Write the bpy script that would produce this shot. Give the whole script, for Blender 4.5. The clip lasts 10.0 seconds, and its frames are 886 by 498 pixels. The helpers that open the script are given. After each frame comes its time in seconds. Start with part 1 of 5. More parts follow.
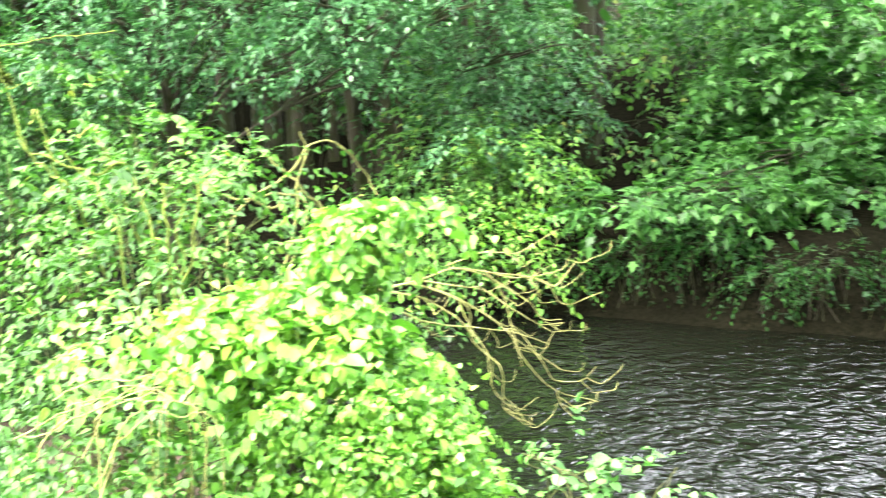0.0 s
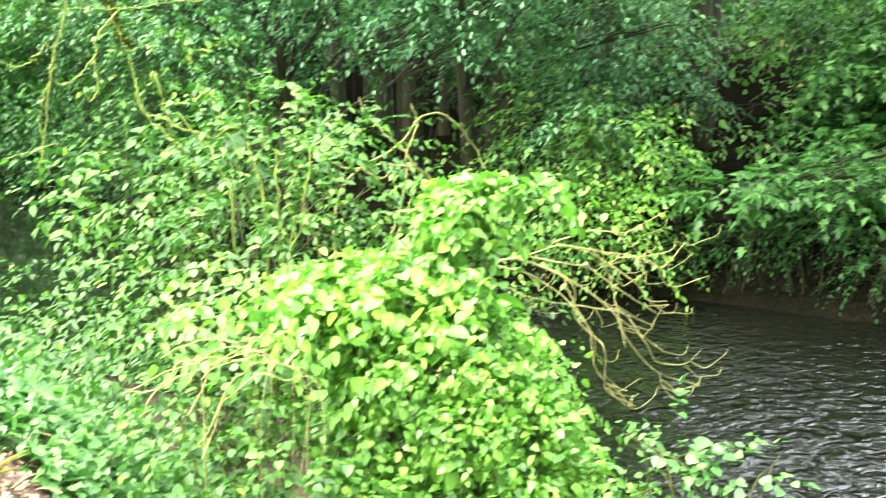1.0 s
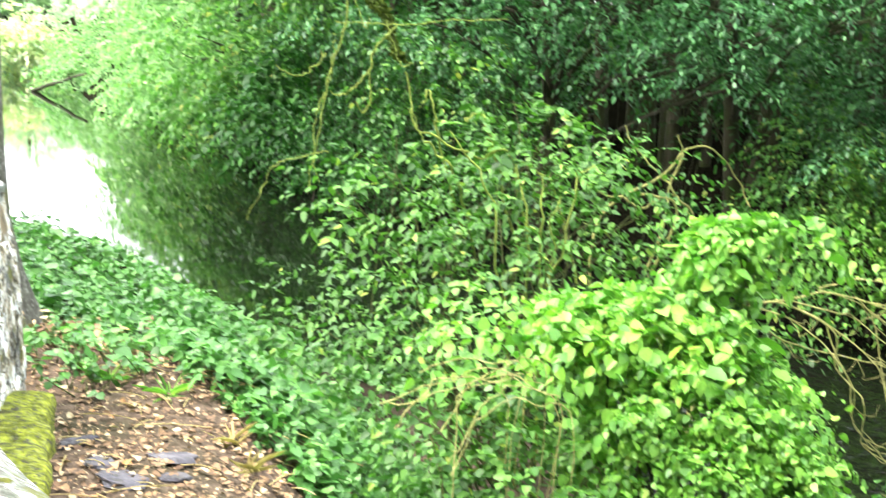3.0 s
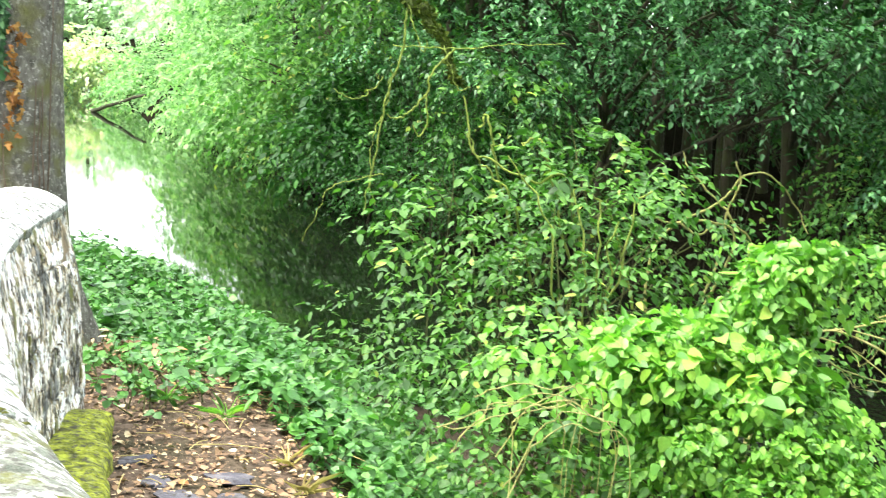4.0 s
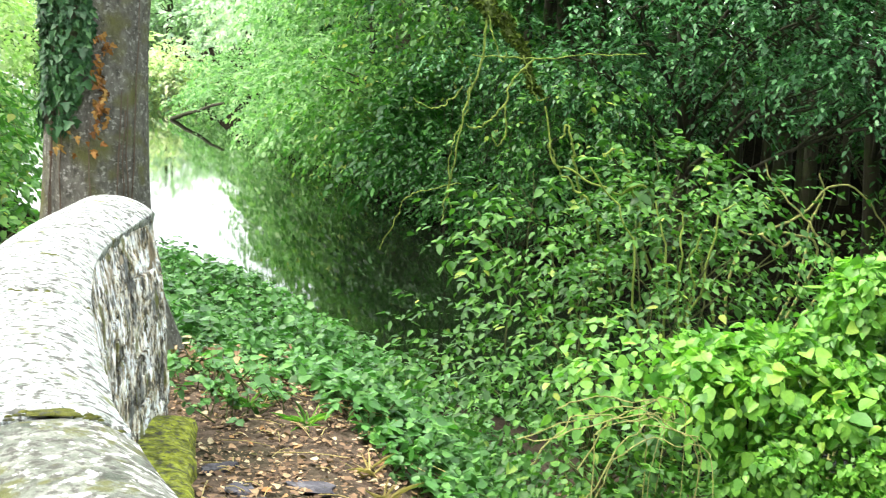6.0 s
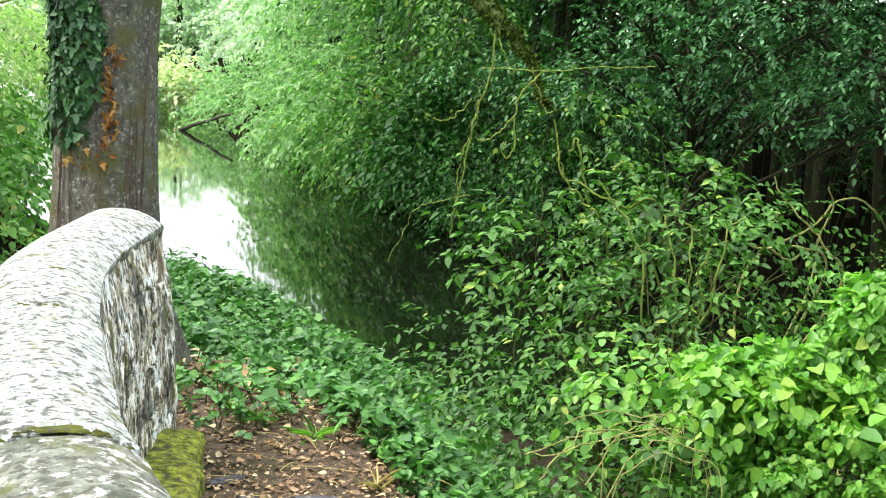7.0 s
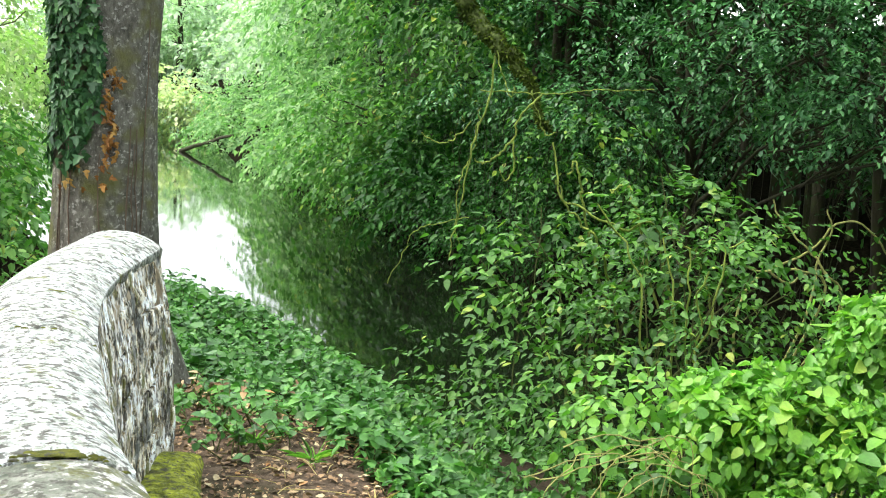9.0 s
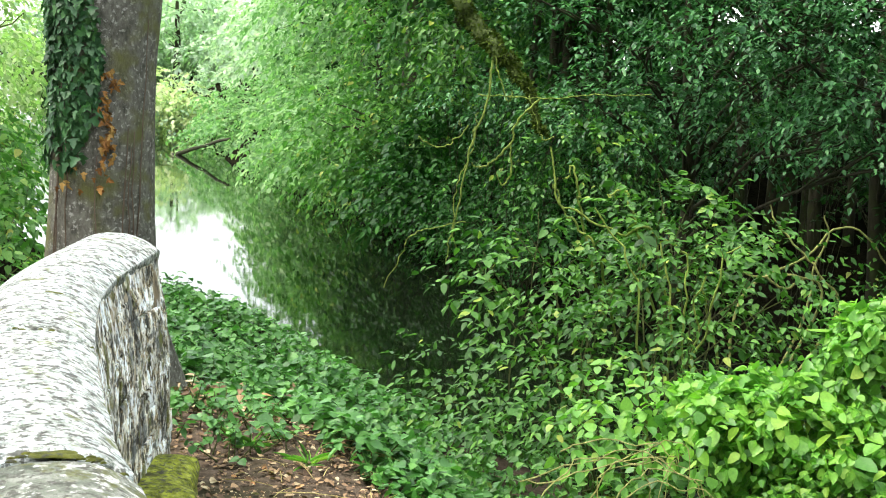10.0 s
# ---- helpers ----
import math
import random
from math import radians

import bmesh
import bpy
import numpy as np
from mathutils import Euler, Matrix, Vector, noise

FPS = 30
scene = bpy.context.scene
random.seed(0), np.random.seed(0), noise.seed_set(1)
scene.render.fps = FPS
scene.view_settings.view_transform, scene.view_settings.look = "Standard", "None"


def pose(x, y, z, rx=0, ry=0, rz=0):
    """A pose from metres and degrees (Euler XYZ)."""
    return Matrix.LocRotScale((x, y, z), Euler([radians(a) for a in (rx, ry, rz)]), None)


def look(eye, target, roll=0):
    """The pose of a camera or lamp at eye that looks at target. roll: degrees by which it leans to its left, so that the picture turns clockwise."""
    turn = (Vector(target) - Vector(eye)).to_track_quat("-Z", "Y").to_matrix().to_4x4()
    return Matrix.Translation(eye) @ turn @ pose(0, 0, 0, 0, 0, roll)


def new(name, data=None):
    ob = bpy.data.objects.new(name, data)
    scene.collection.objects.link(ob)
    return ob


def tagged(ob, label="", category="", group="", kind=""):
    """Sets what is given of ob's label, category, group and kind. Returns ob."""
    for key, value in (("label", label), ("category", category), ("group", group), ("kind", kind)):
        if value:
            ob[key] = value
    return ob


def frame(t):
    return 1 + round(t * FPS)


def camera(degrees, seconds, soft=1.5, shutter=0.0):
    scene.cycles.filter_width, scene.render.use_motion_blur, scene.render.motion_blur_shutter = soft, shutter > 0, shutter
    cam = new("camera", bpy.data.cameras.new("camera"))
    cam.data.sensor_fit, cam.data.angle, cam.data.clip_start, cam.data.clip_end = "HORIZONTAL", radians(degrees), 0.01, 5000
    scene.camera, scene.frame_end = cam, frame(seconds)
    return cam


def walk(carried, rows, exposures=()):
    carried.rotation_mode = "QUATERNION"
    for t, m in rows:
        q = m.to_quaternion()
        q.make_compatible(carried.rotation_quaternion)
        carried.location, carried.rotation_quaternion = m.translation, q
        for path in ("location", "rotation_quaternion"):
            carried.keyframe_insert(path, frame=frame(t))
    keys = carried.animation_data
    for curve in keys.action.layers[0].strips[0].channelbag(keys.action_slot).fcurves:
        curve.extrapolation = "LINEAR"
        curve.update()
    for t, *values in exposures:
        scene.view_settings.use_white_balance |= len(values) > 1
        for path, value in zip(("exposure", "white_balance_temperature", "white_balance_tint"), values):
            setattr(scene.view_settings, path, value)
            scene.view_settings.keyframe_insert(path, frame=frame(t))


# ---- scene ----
# ---- camera ----
cam = camera(34.73, 10.0, soft=1.05, shutter=0.9)
ROWS = [
    (0.0, 0.0000, 0.0000, 1.6000, 80.066, 1.957, -17.957),
    (0.5, -0.0108, 0.0059, 1.5957, 79.841, 0.918, -15.431),
    (1.0, -0.0145, 0.0076, 1.5871, 79.217, 0.383, -13.407),
    (1.5, -0.0267, -0.0009, 1.5828, 78.308, -0.231, -11.120),
    (2.0, -0.0507, 0.0188, 1.5853, 77.504, -2.247, -8.257),
    (2.5, -0.0726, 0.0208, 1.6134, 78.105, -1.237, -5.533),
    (3.0, -0.0824, 0.0121, 1.6191, 79.866, -2.261, -2.833),
    (3.2, -0.0840, 0.0121, 1.6195, 80.150, -2.150, -2.350),
    (4.3, -0.1100, 0.0170, 1.6250, 80.936, -2.868, -0.219),
    (4.5, -0.1172, 0.0195, 1.6271, 81.061, -2.999, -0.114),
    (5.0, -0.1305, 0.0234, 1.6224, 80.882, -2.718, 0.436),
    (5.5, -0.1314, 0.0187, 1.6212, 80.913, -2.364, 1.374),
    (5.7, -0.1350, 0.0170, 1.6229, 80.848, -2.463, 1.833),
    (6.8, -0.1370, 0.0205, 1.6413, 81.327, -2.666, 2.942),
    (7.0, -0.1388, 0.0227, 1.6402, 81.337, -2.701, 2.733),
    (7.5, -0.1343, 0.0151, 1.6463, 81.894, -2.719, 3.051),
    (8.0, -0.1374, 0.0173, 1.6501, 82.129, -2.711, 2.988),
    (8.5, -0.1367, 0.0153, 1.6489, 82.075, -2.949, 2.882),
    (9.0, -0.1331, 0.0181, 1.6475, 82.203, -2.803, 2.744),
    (9.5, -0.1369, 0.0167, 1.6436, 82.293, -3.042, 2.572),
    (10.0, -0.1383, 0.0184, 1.6437, 82.392, -3.072, 2.624),
]
walk(cam, [(t, pose(x, y, z, a, b, c)) for t, x, y, z, a, b, c in ROWS],
     exposures=[(0.0, 4.25, 6500, 17), (0.4, 4.0, 6500, 16), (1.0, 3.85, 6500, 15), (2.0, 3.4, 6500, 14), (2.5, 3.2, 6500, 13), (3.0, 3.2, 6500, 12), (4.5, 2.8, 6500, 11), (5.7, 2.6, 6500, 10), (7.0, 2.17, 6500, 9), (10.0, 2.1, 6500, 9)])

# ---- world, sun ----
world = bpy.data.worlds.new("sky")
scene.world = world
world.use_nodes = True
wt = world.node_tree
sky = wt.nodes.new("ShaderNodeTexSky")
sky.sky_type = "NISHITA"
sky.sun_disc = False
SUN_EL, SUN_AZ = radians(62), radians(262)
sky.sun_elevation, sky.sun_rotation = SUN_EL, SUN_AZ
sky.dust_density, sky.air_density, sky.ozone_density = 6.0, 1.0, 0.4
wt.nodes["Background"].inputs["Strength"].default_value = 0.15
haze = wt.nodes.new("ShaderNodeMix")
haze.data_type = "RGBA"
haze.inputs[0].default_value = 0.6
haze.inputs[7].default_value = (6.6, 6.75, 6.7, 1)
wt.links.new(sky.outputs[0], haze.inputs[6])
wt.links.new(haze.outputs[2], wt.nodes["Background"].inputs["Color"])
sun = new("sun", bpy.data.lights.new("sun", "SUN"))
sun.data.energy, sun.data.angle, sun.data.color = 0.65, radians(25), (1.0, 0.975, 0.93)
sd = Vector((math.sin(SUN_AZ) * math.cos(SUN_EL), math.cos(SUN_AZ) * math.cos(SUN_EL), math.sin(SUN_EL)))
sun.matrix_world = look(sd * 40, (0, 0, 0))

# ---- materials ----
def material(name, rough=0.7, spec=0.4):
    m = bpy.data.materials.new(name)
    m.use_nodes = True
    b = m.node_tree.nodes["Principled BSDF"]
    b.inputs["Roughness"].default_value = rough
    b.inputs["Specular IOR Level"].default_value = spec
    return m, m.node_tree, b


def node(nt, kind, **kw):
    n = nt.nodes.new(kind)
    for k, v in kw.items():
        n.inputs[k.replace("_", " ")].default_value = v
    return n


def ramp(nt, source, stops):
    r = nt.nodes.new("ShaderNodeValToRGB")
    e = r.color_ramp.elements
    while len(e) < len(stops):
        e.new(0.5)
    for el, (p, c) in zip(e, stops):
        el.position, el.color = p, (*c, 1)
    nt.links.new(source, r.inputs[0])
    return r.outputs[0]


def mix(nt, fac, a, b, mode="MIX"):
    n = nt.nodes.new("ShaderNodeMix")
    n.data_type, n.blend_type = "RGBA", mode
    for sock, v in ((n.inputs[0], fac), (n.inputs[6], a), (n.inputs[7], b)):
        if isinstance(v, (int, float)):
            sock.default_value = v
        elif isinstance(v, tuple):
            sock.default_value = (*v, 1)
        else:
            nt.links.new(v, sock)
    return n.outputs[2]


def coords(nt):
    return nt.nodes.new("ShaderNodeNewGeometry").outputs["Position"]


def noise_tex(nt, scale, detail=4.0, rough=0.6, vec=None, stretch=None):
    n = node(nt, "ShaderNodeTexNoise", Scale=scale, Detail=detail, Roughness=rough)
    v = vec if vec is not None else coords(nt)
    if stretch:
        mp = nt.nodes.new("ShaderNodeMapping")
        mp.inputs["Scale"].default_value = stretch
        nt.links.new(v, mp.inputs[0])
        v = mp.outputs[0]
    nt.links.new(v, n.inputs["Vector"])
    return n.outputs["Fac"]


def bump(nt, b, height, strength=0.5, dist=0.01):
    n = node(nt, "ShaderNodeBump", Strength=strength, Distance=dist)
    nt.links.new(height, n.inputs["Height"])
    nt.links.new(n.outputs[0], b.inputs["Normal"])


def leaf_material(name, stops, rough=0.5, trans=0.28, spec=0.28, singles=False):
    """Leaf: colour varies from leaf to leaf and over the plant; light shines through."""
    m, nt, b = material(name, rough, spec)
    if singles:
        rnd = nt.nodes.new("ShaderNodeObjectInfo").outputs["Random"]
    else:
        rnd = nt.nodes.new("ShaderNodeNewGeometry").outputs["Random Per Island"]
    c = ramp(nt, rnd, stops)
    big = noise_tex(nt, 1.3, 2.0)
    c = mix(nt, 0.55, c, ramp(nt, big, [(0.3, (0.55, 0.6, 0.5)), (0.7, (1.25, 1.2, 1.1))]), "MULTIPLY")
    fine = noise_tex(nt, 90.0, 2.0)
    c = mix(nt, 0.35, c, ramp(nt, fine, [(0.35, (0.6, 0.65, 0.55)), (0.65, (1.2, 1.2, 1.1))]), "MULTIPLY")
    nt.links.new(c, b.inputs["Base Color"])
    bump(nt, b, fine, 0.35, 0.004)
    tr = nt.nodes.new("ShaderNodeBsdfTranslucent")
    warm = mix(nt, 1.0, c, (0.9, 1.25, 0.6), "MULTIPLY")
    nt.links.new(warm, tr.inputs["Color"])
    ms = nt.nodes.new("ShaderNodeMixShader")
    ms.inputs[0].default_value = trans
    nt.links.new(b.outputs[0], ms.inputs[1])
    nt.links.new(tr.outputs[0], ms.inputs[2])
    nt.links.new(ms.outputs[0], nt.nodes["Material Output"].inputs["Surface"])
    return m


LEAF_BUSH = [(0.0, (0.065, 0.2, 0.03)), (0.3, (0.125, 0.325, 0.045)), (0.65, (0.175, 0.4, 0.058)), (0.98, (0.235, 0.46, 0.068)), (1.0, (0.34, 0.48, 0.09))]
M_bush = leaf_material("leaf_bright", LEAF_BUSH, 0.4, 0.36, spec=0.45)
M_bush_one = leaf_material("leaf_bright_single", LEAF_BUSH, 0.4, spec=0.45, singles=True)
M_yellow = leaf_material("leaf_yellowing", [(0.0, (0.15, 0.37, 0.05)), (0.7, (0.23, 0.46, 0.06)), (1.0, (0.36, 0.52, 0.08))], 0.42, 0.36, 0.4)
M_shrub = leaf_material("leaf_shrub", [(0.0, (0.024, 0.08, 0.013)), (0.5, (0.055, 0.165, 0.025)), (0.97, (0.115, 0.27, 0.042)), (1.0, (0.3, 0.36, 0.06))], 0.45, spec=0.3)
LEAF_NETTLE = [(0.0, (0.045, 0.14, 0.034)), (0.6, (0.085, 0.24, 0.056)), (1.0, (0.14, 0.33, 0.075))]
M_nettle = leaf_material("leaf_nettle", LEAF_NETTLE, 0.42, spec=0.38)
M_nettle_one = leaf_material("leaf_nettle_single", LEAF_NETTLE, 0.42, spec=0.38, singles=True)
M_moss_leaf = leaf_material("moss_blades", [(0.0, (0.026, 0.04, 0.007)), (0.7, (0.055, 0.085, 0.012)), (1.0, (0.1, 0.14, 0.02))], 0.8, 0.2, 0.1)
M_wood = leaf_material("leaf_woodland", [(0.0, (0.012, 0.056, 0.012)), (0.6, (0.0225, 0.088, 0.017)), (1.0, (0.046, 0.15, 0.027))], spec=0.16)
M_blue = leaf_material("leaf_bluish", [(0.0, (0.018, 0.075, 0.027)), (0.6, (0.055, 0.175, 0.063)), (1.0, (0.125, 0.31, 0.12))], 0.38, spec=0.3)
# light green, paled a little so the trees upstream look misty
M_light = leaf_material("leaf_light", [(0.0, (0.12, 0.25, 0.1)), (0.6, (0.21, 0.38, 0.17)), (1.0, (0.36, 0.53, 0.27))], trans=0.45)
M_sap = leaf_material("leaf_sapling", [(0.0, (0.2, 0.34, 0.11)), (0.6, (0.32, 0.46, 0.19)), (1.0, (0.5, 0.6, 0.32))], trans=0.5)
M_mid = leaf_material("leaf_middle", [(0.0, (0.05, 0.15, 0.032)), (0.6, (0.095, 0.24, 0.052)), (0.93, (0.165, 0.35, 0.075)), (1.0, (0.36, 0.38, 0.1))], trans=0.4)
M_maple = leaf_material("leaf_maple", [(0.0, (0.028, 0.105, 0.021)), (0.6, (0.062, 0.2, 0.042)), (1.0, (0.125, 0.31, 0.08))], 0.45, trans=0.35, spec=0.3)
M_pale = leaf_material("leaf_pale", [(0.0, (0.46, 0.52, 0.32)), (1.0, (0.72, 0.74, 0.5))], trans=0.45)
# river mist put into the leaf colour of the distant trees
M_haze_leaf = leaf_material("leaf_haze", [(0.0, (0.3, 0.42, 0.32)), (1.0, (0.55, 0.66, 0.54))], trans=0.45)
LEAF_IVY = [(0.0, (0.016, 0.06, 0.022)), (0.7, (0.035, 0.11, 0.038)), (1.0, (0.065, 0.17, 0.05))]
M_ivy = leaf_material("leaf_ivy", LEAF_IVY, 0.45, 0.12, 0.25, singles=True)
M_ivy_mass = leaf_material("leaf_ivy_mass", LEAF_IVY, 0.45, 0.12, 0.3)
M_ivy_dry = leaf_material("leaf_ivy_dry", [(0.0, (0.12, 0.05, 0.015)), (0.7, (0.27, 0.13, 0.035)), (1.0, (0.38, 0.24, 0.08))], 0.7, 0.15, 0.2, singles=True)
M_litter = leaf_material("leaf_litter", [(0.0, (0.08, 0.05, 0.033)), (0.4, (0.19, 0.12, 0.075)), (0.75, (0.33, 0.22, 0.13)), (0.93, (0.5, 0.43, 0.29)), (1.0, (0.38, 0.18, 0.07))], 0.75, 0.1, 0.2)
M_straw = leaf_material("straw", [(0.0, (0.3, 0.24, 0.1)), (1.0, (0.5, 0.42, 0.2))], 0.7, 0.2, 0.2)


def bark_material(name, dark, light, moss=None, scale=14.0, moss_level=0.5, lichen=0.64, flecks=26.0, grain=0.22):
    m, nt, b = material(name, 0.85, 0.25)
    f = noise_tex(nt, scale, 6.0, 0.65, stretch=(1.0, 1.0, grain))
    c = ramp(nt, f, [(0.32, dark), (0.68, light)])
    lich = noise_tex(nt, flecks, 3.0)
    c = mix(nt, ramp(nt, lich, [(lichen, (0, 0, 0)), (lichen + 0.08, (0.6, 0.6, 0.6))]), c, (0.42, 0.42, 0.38))
    if moss:
        mm = noise_tex(nt, 5.0, 4.0)
        c = mix(nt, ramp(nt, mm, [(moss_level - 0.08, (0, 0, 0)), (moss_level + 0.1, (1, 1, 1))]), c, moss)
    nt.links.new(c, b.inputs["Base Color"])
    bump(nt, b, f, 0.9, 0.02)
    return m


M_bark = bark_material("bark_grey", (0.045, 0.044, 0.034), (0.165, 0.162, 0.132), (0.1, 0.105, 0.035), scale=26.0, moss_level=0.56, lichen=0.56, flecks=40.0, grain=0.6)
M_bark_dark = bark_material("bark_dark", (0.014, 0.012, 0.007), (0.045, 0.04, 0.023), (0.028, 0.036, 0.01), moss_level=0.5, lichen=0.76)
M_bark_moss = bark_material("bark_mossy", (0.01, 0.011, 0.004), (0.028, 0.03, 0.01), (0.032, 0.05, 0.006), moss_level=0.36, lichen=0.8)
M_stem = bark_material("stem_green", (0.035, 0.045, 0.013), (0.095, 0.112, 0.032), scale=30.0, lichen=0.8)
M_twig = bark_material("green_twig", (0.12, 0.14, 0.035), (0.28, 0.29, 0.09), scale=30.0, lichen=0.8)
M_dead = bark_material("dead_twig", (0.17, 0.18, 0.05), (0.4, 0.4, 0.15), (0.26, 0.3, 0.07), scale=30.0, moss_level=0.6)

M_creeper = bark_material("creeper_stem", (0.085, 0.13, 0.02), (0.25, 0.32, 0.06), scale=30.0, lichen=0.8)
M_vine = bark_material("dry_vine", (0.06, 0.042, 0.028), (0.16, 0.12, 0.085), scale=40.0, lichen=0.75)

M_ground, nt, b = material("earth", 1.0, 0.0)
f1, f2 = noise_tex(nt, 1.1, 5.0), noise_tex(nt, 22.0, 6.0, 0.7)
c = ramp(nt, f2, [(0.3, (0.045, 0.034, 0.024)), (0.55, (0.125, 0.095, 0.07)), (0.75, (0.24, 0.19, 0.145))])
c = mix(nt, ramp(nt, f1, [(0.45, (0, 0, 0)), (0.62, (0.8, 0.8, 0.8))]), c, (0.05, 0.05, 0.03))
# wood floor and far bank: dark soil blackened further to stand for shade
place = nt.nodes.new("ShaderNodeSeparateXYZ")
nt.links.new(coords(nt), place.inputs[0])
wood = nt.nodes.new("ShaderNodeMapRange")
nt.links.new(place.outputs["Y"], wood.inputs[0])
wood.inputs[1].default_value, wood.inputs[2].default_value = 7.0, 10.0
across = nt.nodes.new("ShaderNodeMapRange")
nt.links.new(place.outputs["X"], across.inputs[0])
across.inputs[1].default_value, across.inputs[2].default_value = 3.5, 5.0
floor_shade = nt.nodes.new("ShaderNodeMath")
floor_shade.operation = "MAXIMUM"
nt.links.new(wood.outputs[0], floor_shade.inputs[0])
nt.links.new(across.outputs[0], floor_shade.inputs[1])
c = mix(nt, floor_shade.outputs[0], c, mix(nt, ramp(nt, f2, [(0.4, (0, 0, 0)), (0.6, (1, 1, 1))]), (0.005, 0.0055, 0.003), (0.014, 0.013, 0.008)))
nt.links.new(c, b.inputs["Base Color"])
bump(nt, b, f2, 0.9, 0.03)

M_water, nt, b = material("river_water", 0.03, 0.75)
b.inputs["Base Color"].default_value = (0.004, 0.005, 0.003, 1)
b.inputs["IOR"].default_value = 1.33
sep = nt.nodes.new("ShaderNodeSeparateXYZ")
nt.links.new(coords(nt), sep.inputs[0])
flow = nt.nodes.new("ShaderNodeMapRange")
nt.links.new(sep.outputs["X"], flow.inputs[0])
for i, v in ((1, 0.0), (2, 3.5), (3, 0.004), (4, 1.0)):
    flow.inputs[i].default_value = v
rip = noise_tex(nt, 6.0, 2.2, 0.5, stretch=(1.0, 1.0, 1.0))
rip.node.inputs["Distortion"].default_value = 0.7
mul = nt.nodes.new("ShaderNodeMath")
mul.operation = "MULTIPLY"
nt.links.new(rip, mul.inputs[0])
nt.links.new(flow.outputs[0], mul.inputs[1])
bump(nt, b, mul.outputs[0], 1.0, 0.055)


def stone_material(name, stops, moss=(0.09, 0.1, 0.02), moss_level=0.66, lichen=0.6, per_piece=False, scale=9.0, speck=34.0, dark=0.56, crust=0.52, drip=1.0, relief=0.02, edge=0.08, moss_scale=3.2, blotch=0.0, blotch_scale=5.0):
    """Weathered stone with pale crusts, dark specks and moss; drip below 1 draws the stains out downwards."""
    m, nt, b = material(name, 0.9, 0.2)
    f = noise_tex(nt, scale, 8.0, 0.7, stretch=(1, 1, drip))
    c = ramp(nt, f, stops)
    if per_piece:
        piece = nt.nodes.new("ShaderNodeObjectInfo").outputs["Random"]
        c = mix(nt, 0.8, c, ramp(nt, piece, [(0.0, (0.75, 0.72, 0.68)), (0.5, (1.05, 1.0, 0.9)), (1.0, (1.4, 1.38, 1.34))]), "MULTIPLY")
    li = noise_tex(nt, scale * 2.3, 4.0, 0.6, stretch=(1, 1, drip))
    c = mix(nt, ramp(nt, li, [(crust, (0, 0, 0)), (crust + edge, (lichen,) * 3)]), c, (0.62, 0.63, 0.6))
    bl = noise_tex(nt, speck, 4.0, 0.65, stretch=(1, 1, drip))
    c = mix(nt, ramp(nt, bl, [(dark, (0, 0, 0)), (dark + edge, (0.85, 0.85, 0.85))]), c, (0.06, 0.06, 0.05))
    if blotch:
        # broad stains: black crust, bare ochre stone and white lichen side by side
        st = noise_tex(nt, blotch_scale, 6.0, 0.68)
        c = mix(nt, blotch, c, ramp(nt, st, [(0.4, (0.14, 0.155, 0.16)), (0.45, (0.6, 0.6, 0.57)), (0.5, (1.0, 0.95, 0.82)), (0.55, (1.2, 1.27, 1.36))]), "MULTIPLY")
    mo = noise_tex(nt, moss_scale, 5.0, 0.65)
    c = mix(nt, ramp(nt, mo, [(moss_level, (0, 0, 0)), (moss_level + 0.07, (0.9, 0.9, 0.9))]), c, moss)
    nt.links.new(c, b.inputs["Base Color"])
    add = nt.nodes.new("ShaderNodeMath")
    nt.links.new(f, add.inputs[0])
    nt.links.new(bl, add.inputs[1])
    bump(nt, b, add.outputs[0], 0.8, relief)
    return m


M_coping = stone_material("coping_stone", [(0.36, (0.11, 0.135, 0.105)), (0.46, (0.33, 0.37, 0.34)), (0.58, (0.51, 0.56, 0.555))], lichen=0.6, scale=26.0, speck=44.0, moss=(0.14, 0.16, 0.05), moss_level=0.6, dark=0.512, edge=0.06, moss_scale=9.0, blotch=0.35, blotch_scale=14.0)
M_coping_grey = stone_material("coping_stone_grey", [(0.36, (0.05, 0.062, 0.045)), (0.5, (0.15, 0.165, 0.135)), (0.64, (0.27, 0.285, 0.25))], moss=(0.09, 0.1, 0.03), lichen=0.8, scale=12.0, speck=44.0, moss_level=0.54, dark=0.52, crust=0.55, edge=0.07, moss_scale=7.0)
M_face = stone_material("wall_stone", [(0.32, (0.08, 0.07, 0.05)), (0.5, (0.26, 0.21, 0.13)), (0.7, (0.5, 0.45, 0.36))], moss_level=0.6, lichen=0.9, drip=0.4)
M_stone = stone_material("rubble_stone", [(0.42, (0.028, 0.028, 0.024)), (0.46, (0.27, 0.22, 0.13)), (0.49, (0.42, 0.38, 0.28)), (0.53, (0.7, 0.72, 0.72))], moss=(0.12, 0.13, 0.03), moss_level=0.56, lichen=0.97, per_piece=True, scale=15.0, speck=25.0, crust=0.52, dark=0.525, drip=1.0, relief=0.008, edge=0.05, moss_scale=8.0, blotch=0.9, blotch_scale=6.0)
M_moss = stone_material("mossy_stone", [(0.36, (0.035, 0.042, 0.008)), (0.5, (0.19, 0.225, 0.022)), (0.62, (0.36, 0.41, 0.045))], moss=(0.05, 0.05, 0.02), moss_level=0.56, lichen=0.08, scale=20.0, speck=34.0, dark=0.54, relief=0.04)
M_asphalt = stone_material("bridge_road", [(0.35, (0.045, 0.045, 0.045)), (0.65, (0.08, 0.08, 0.078))], moss_level=0.9, lichen=0.0)
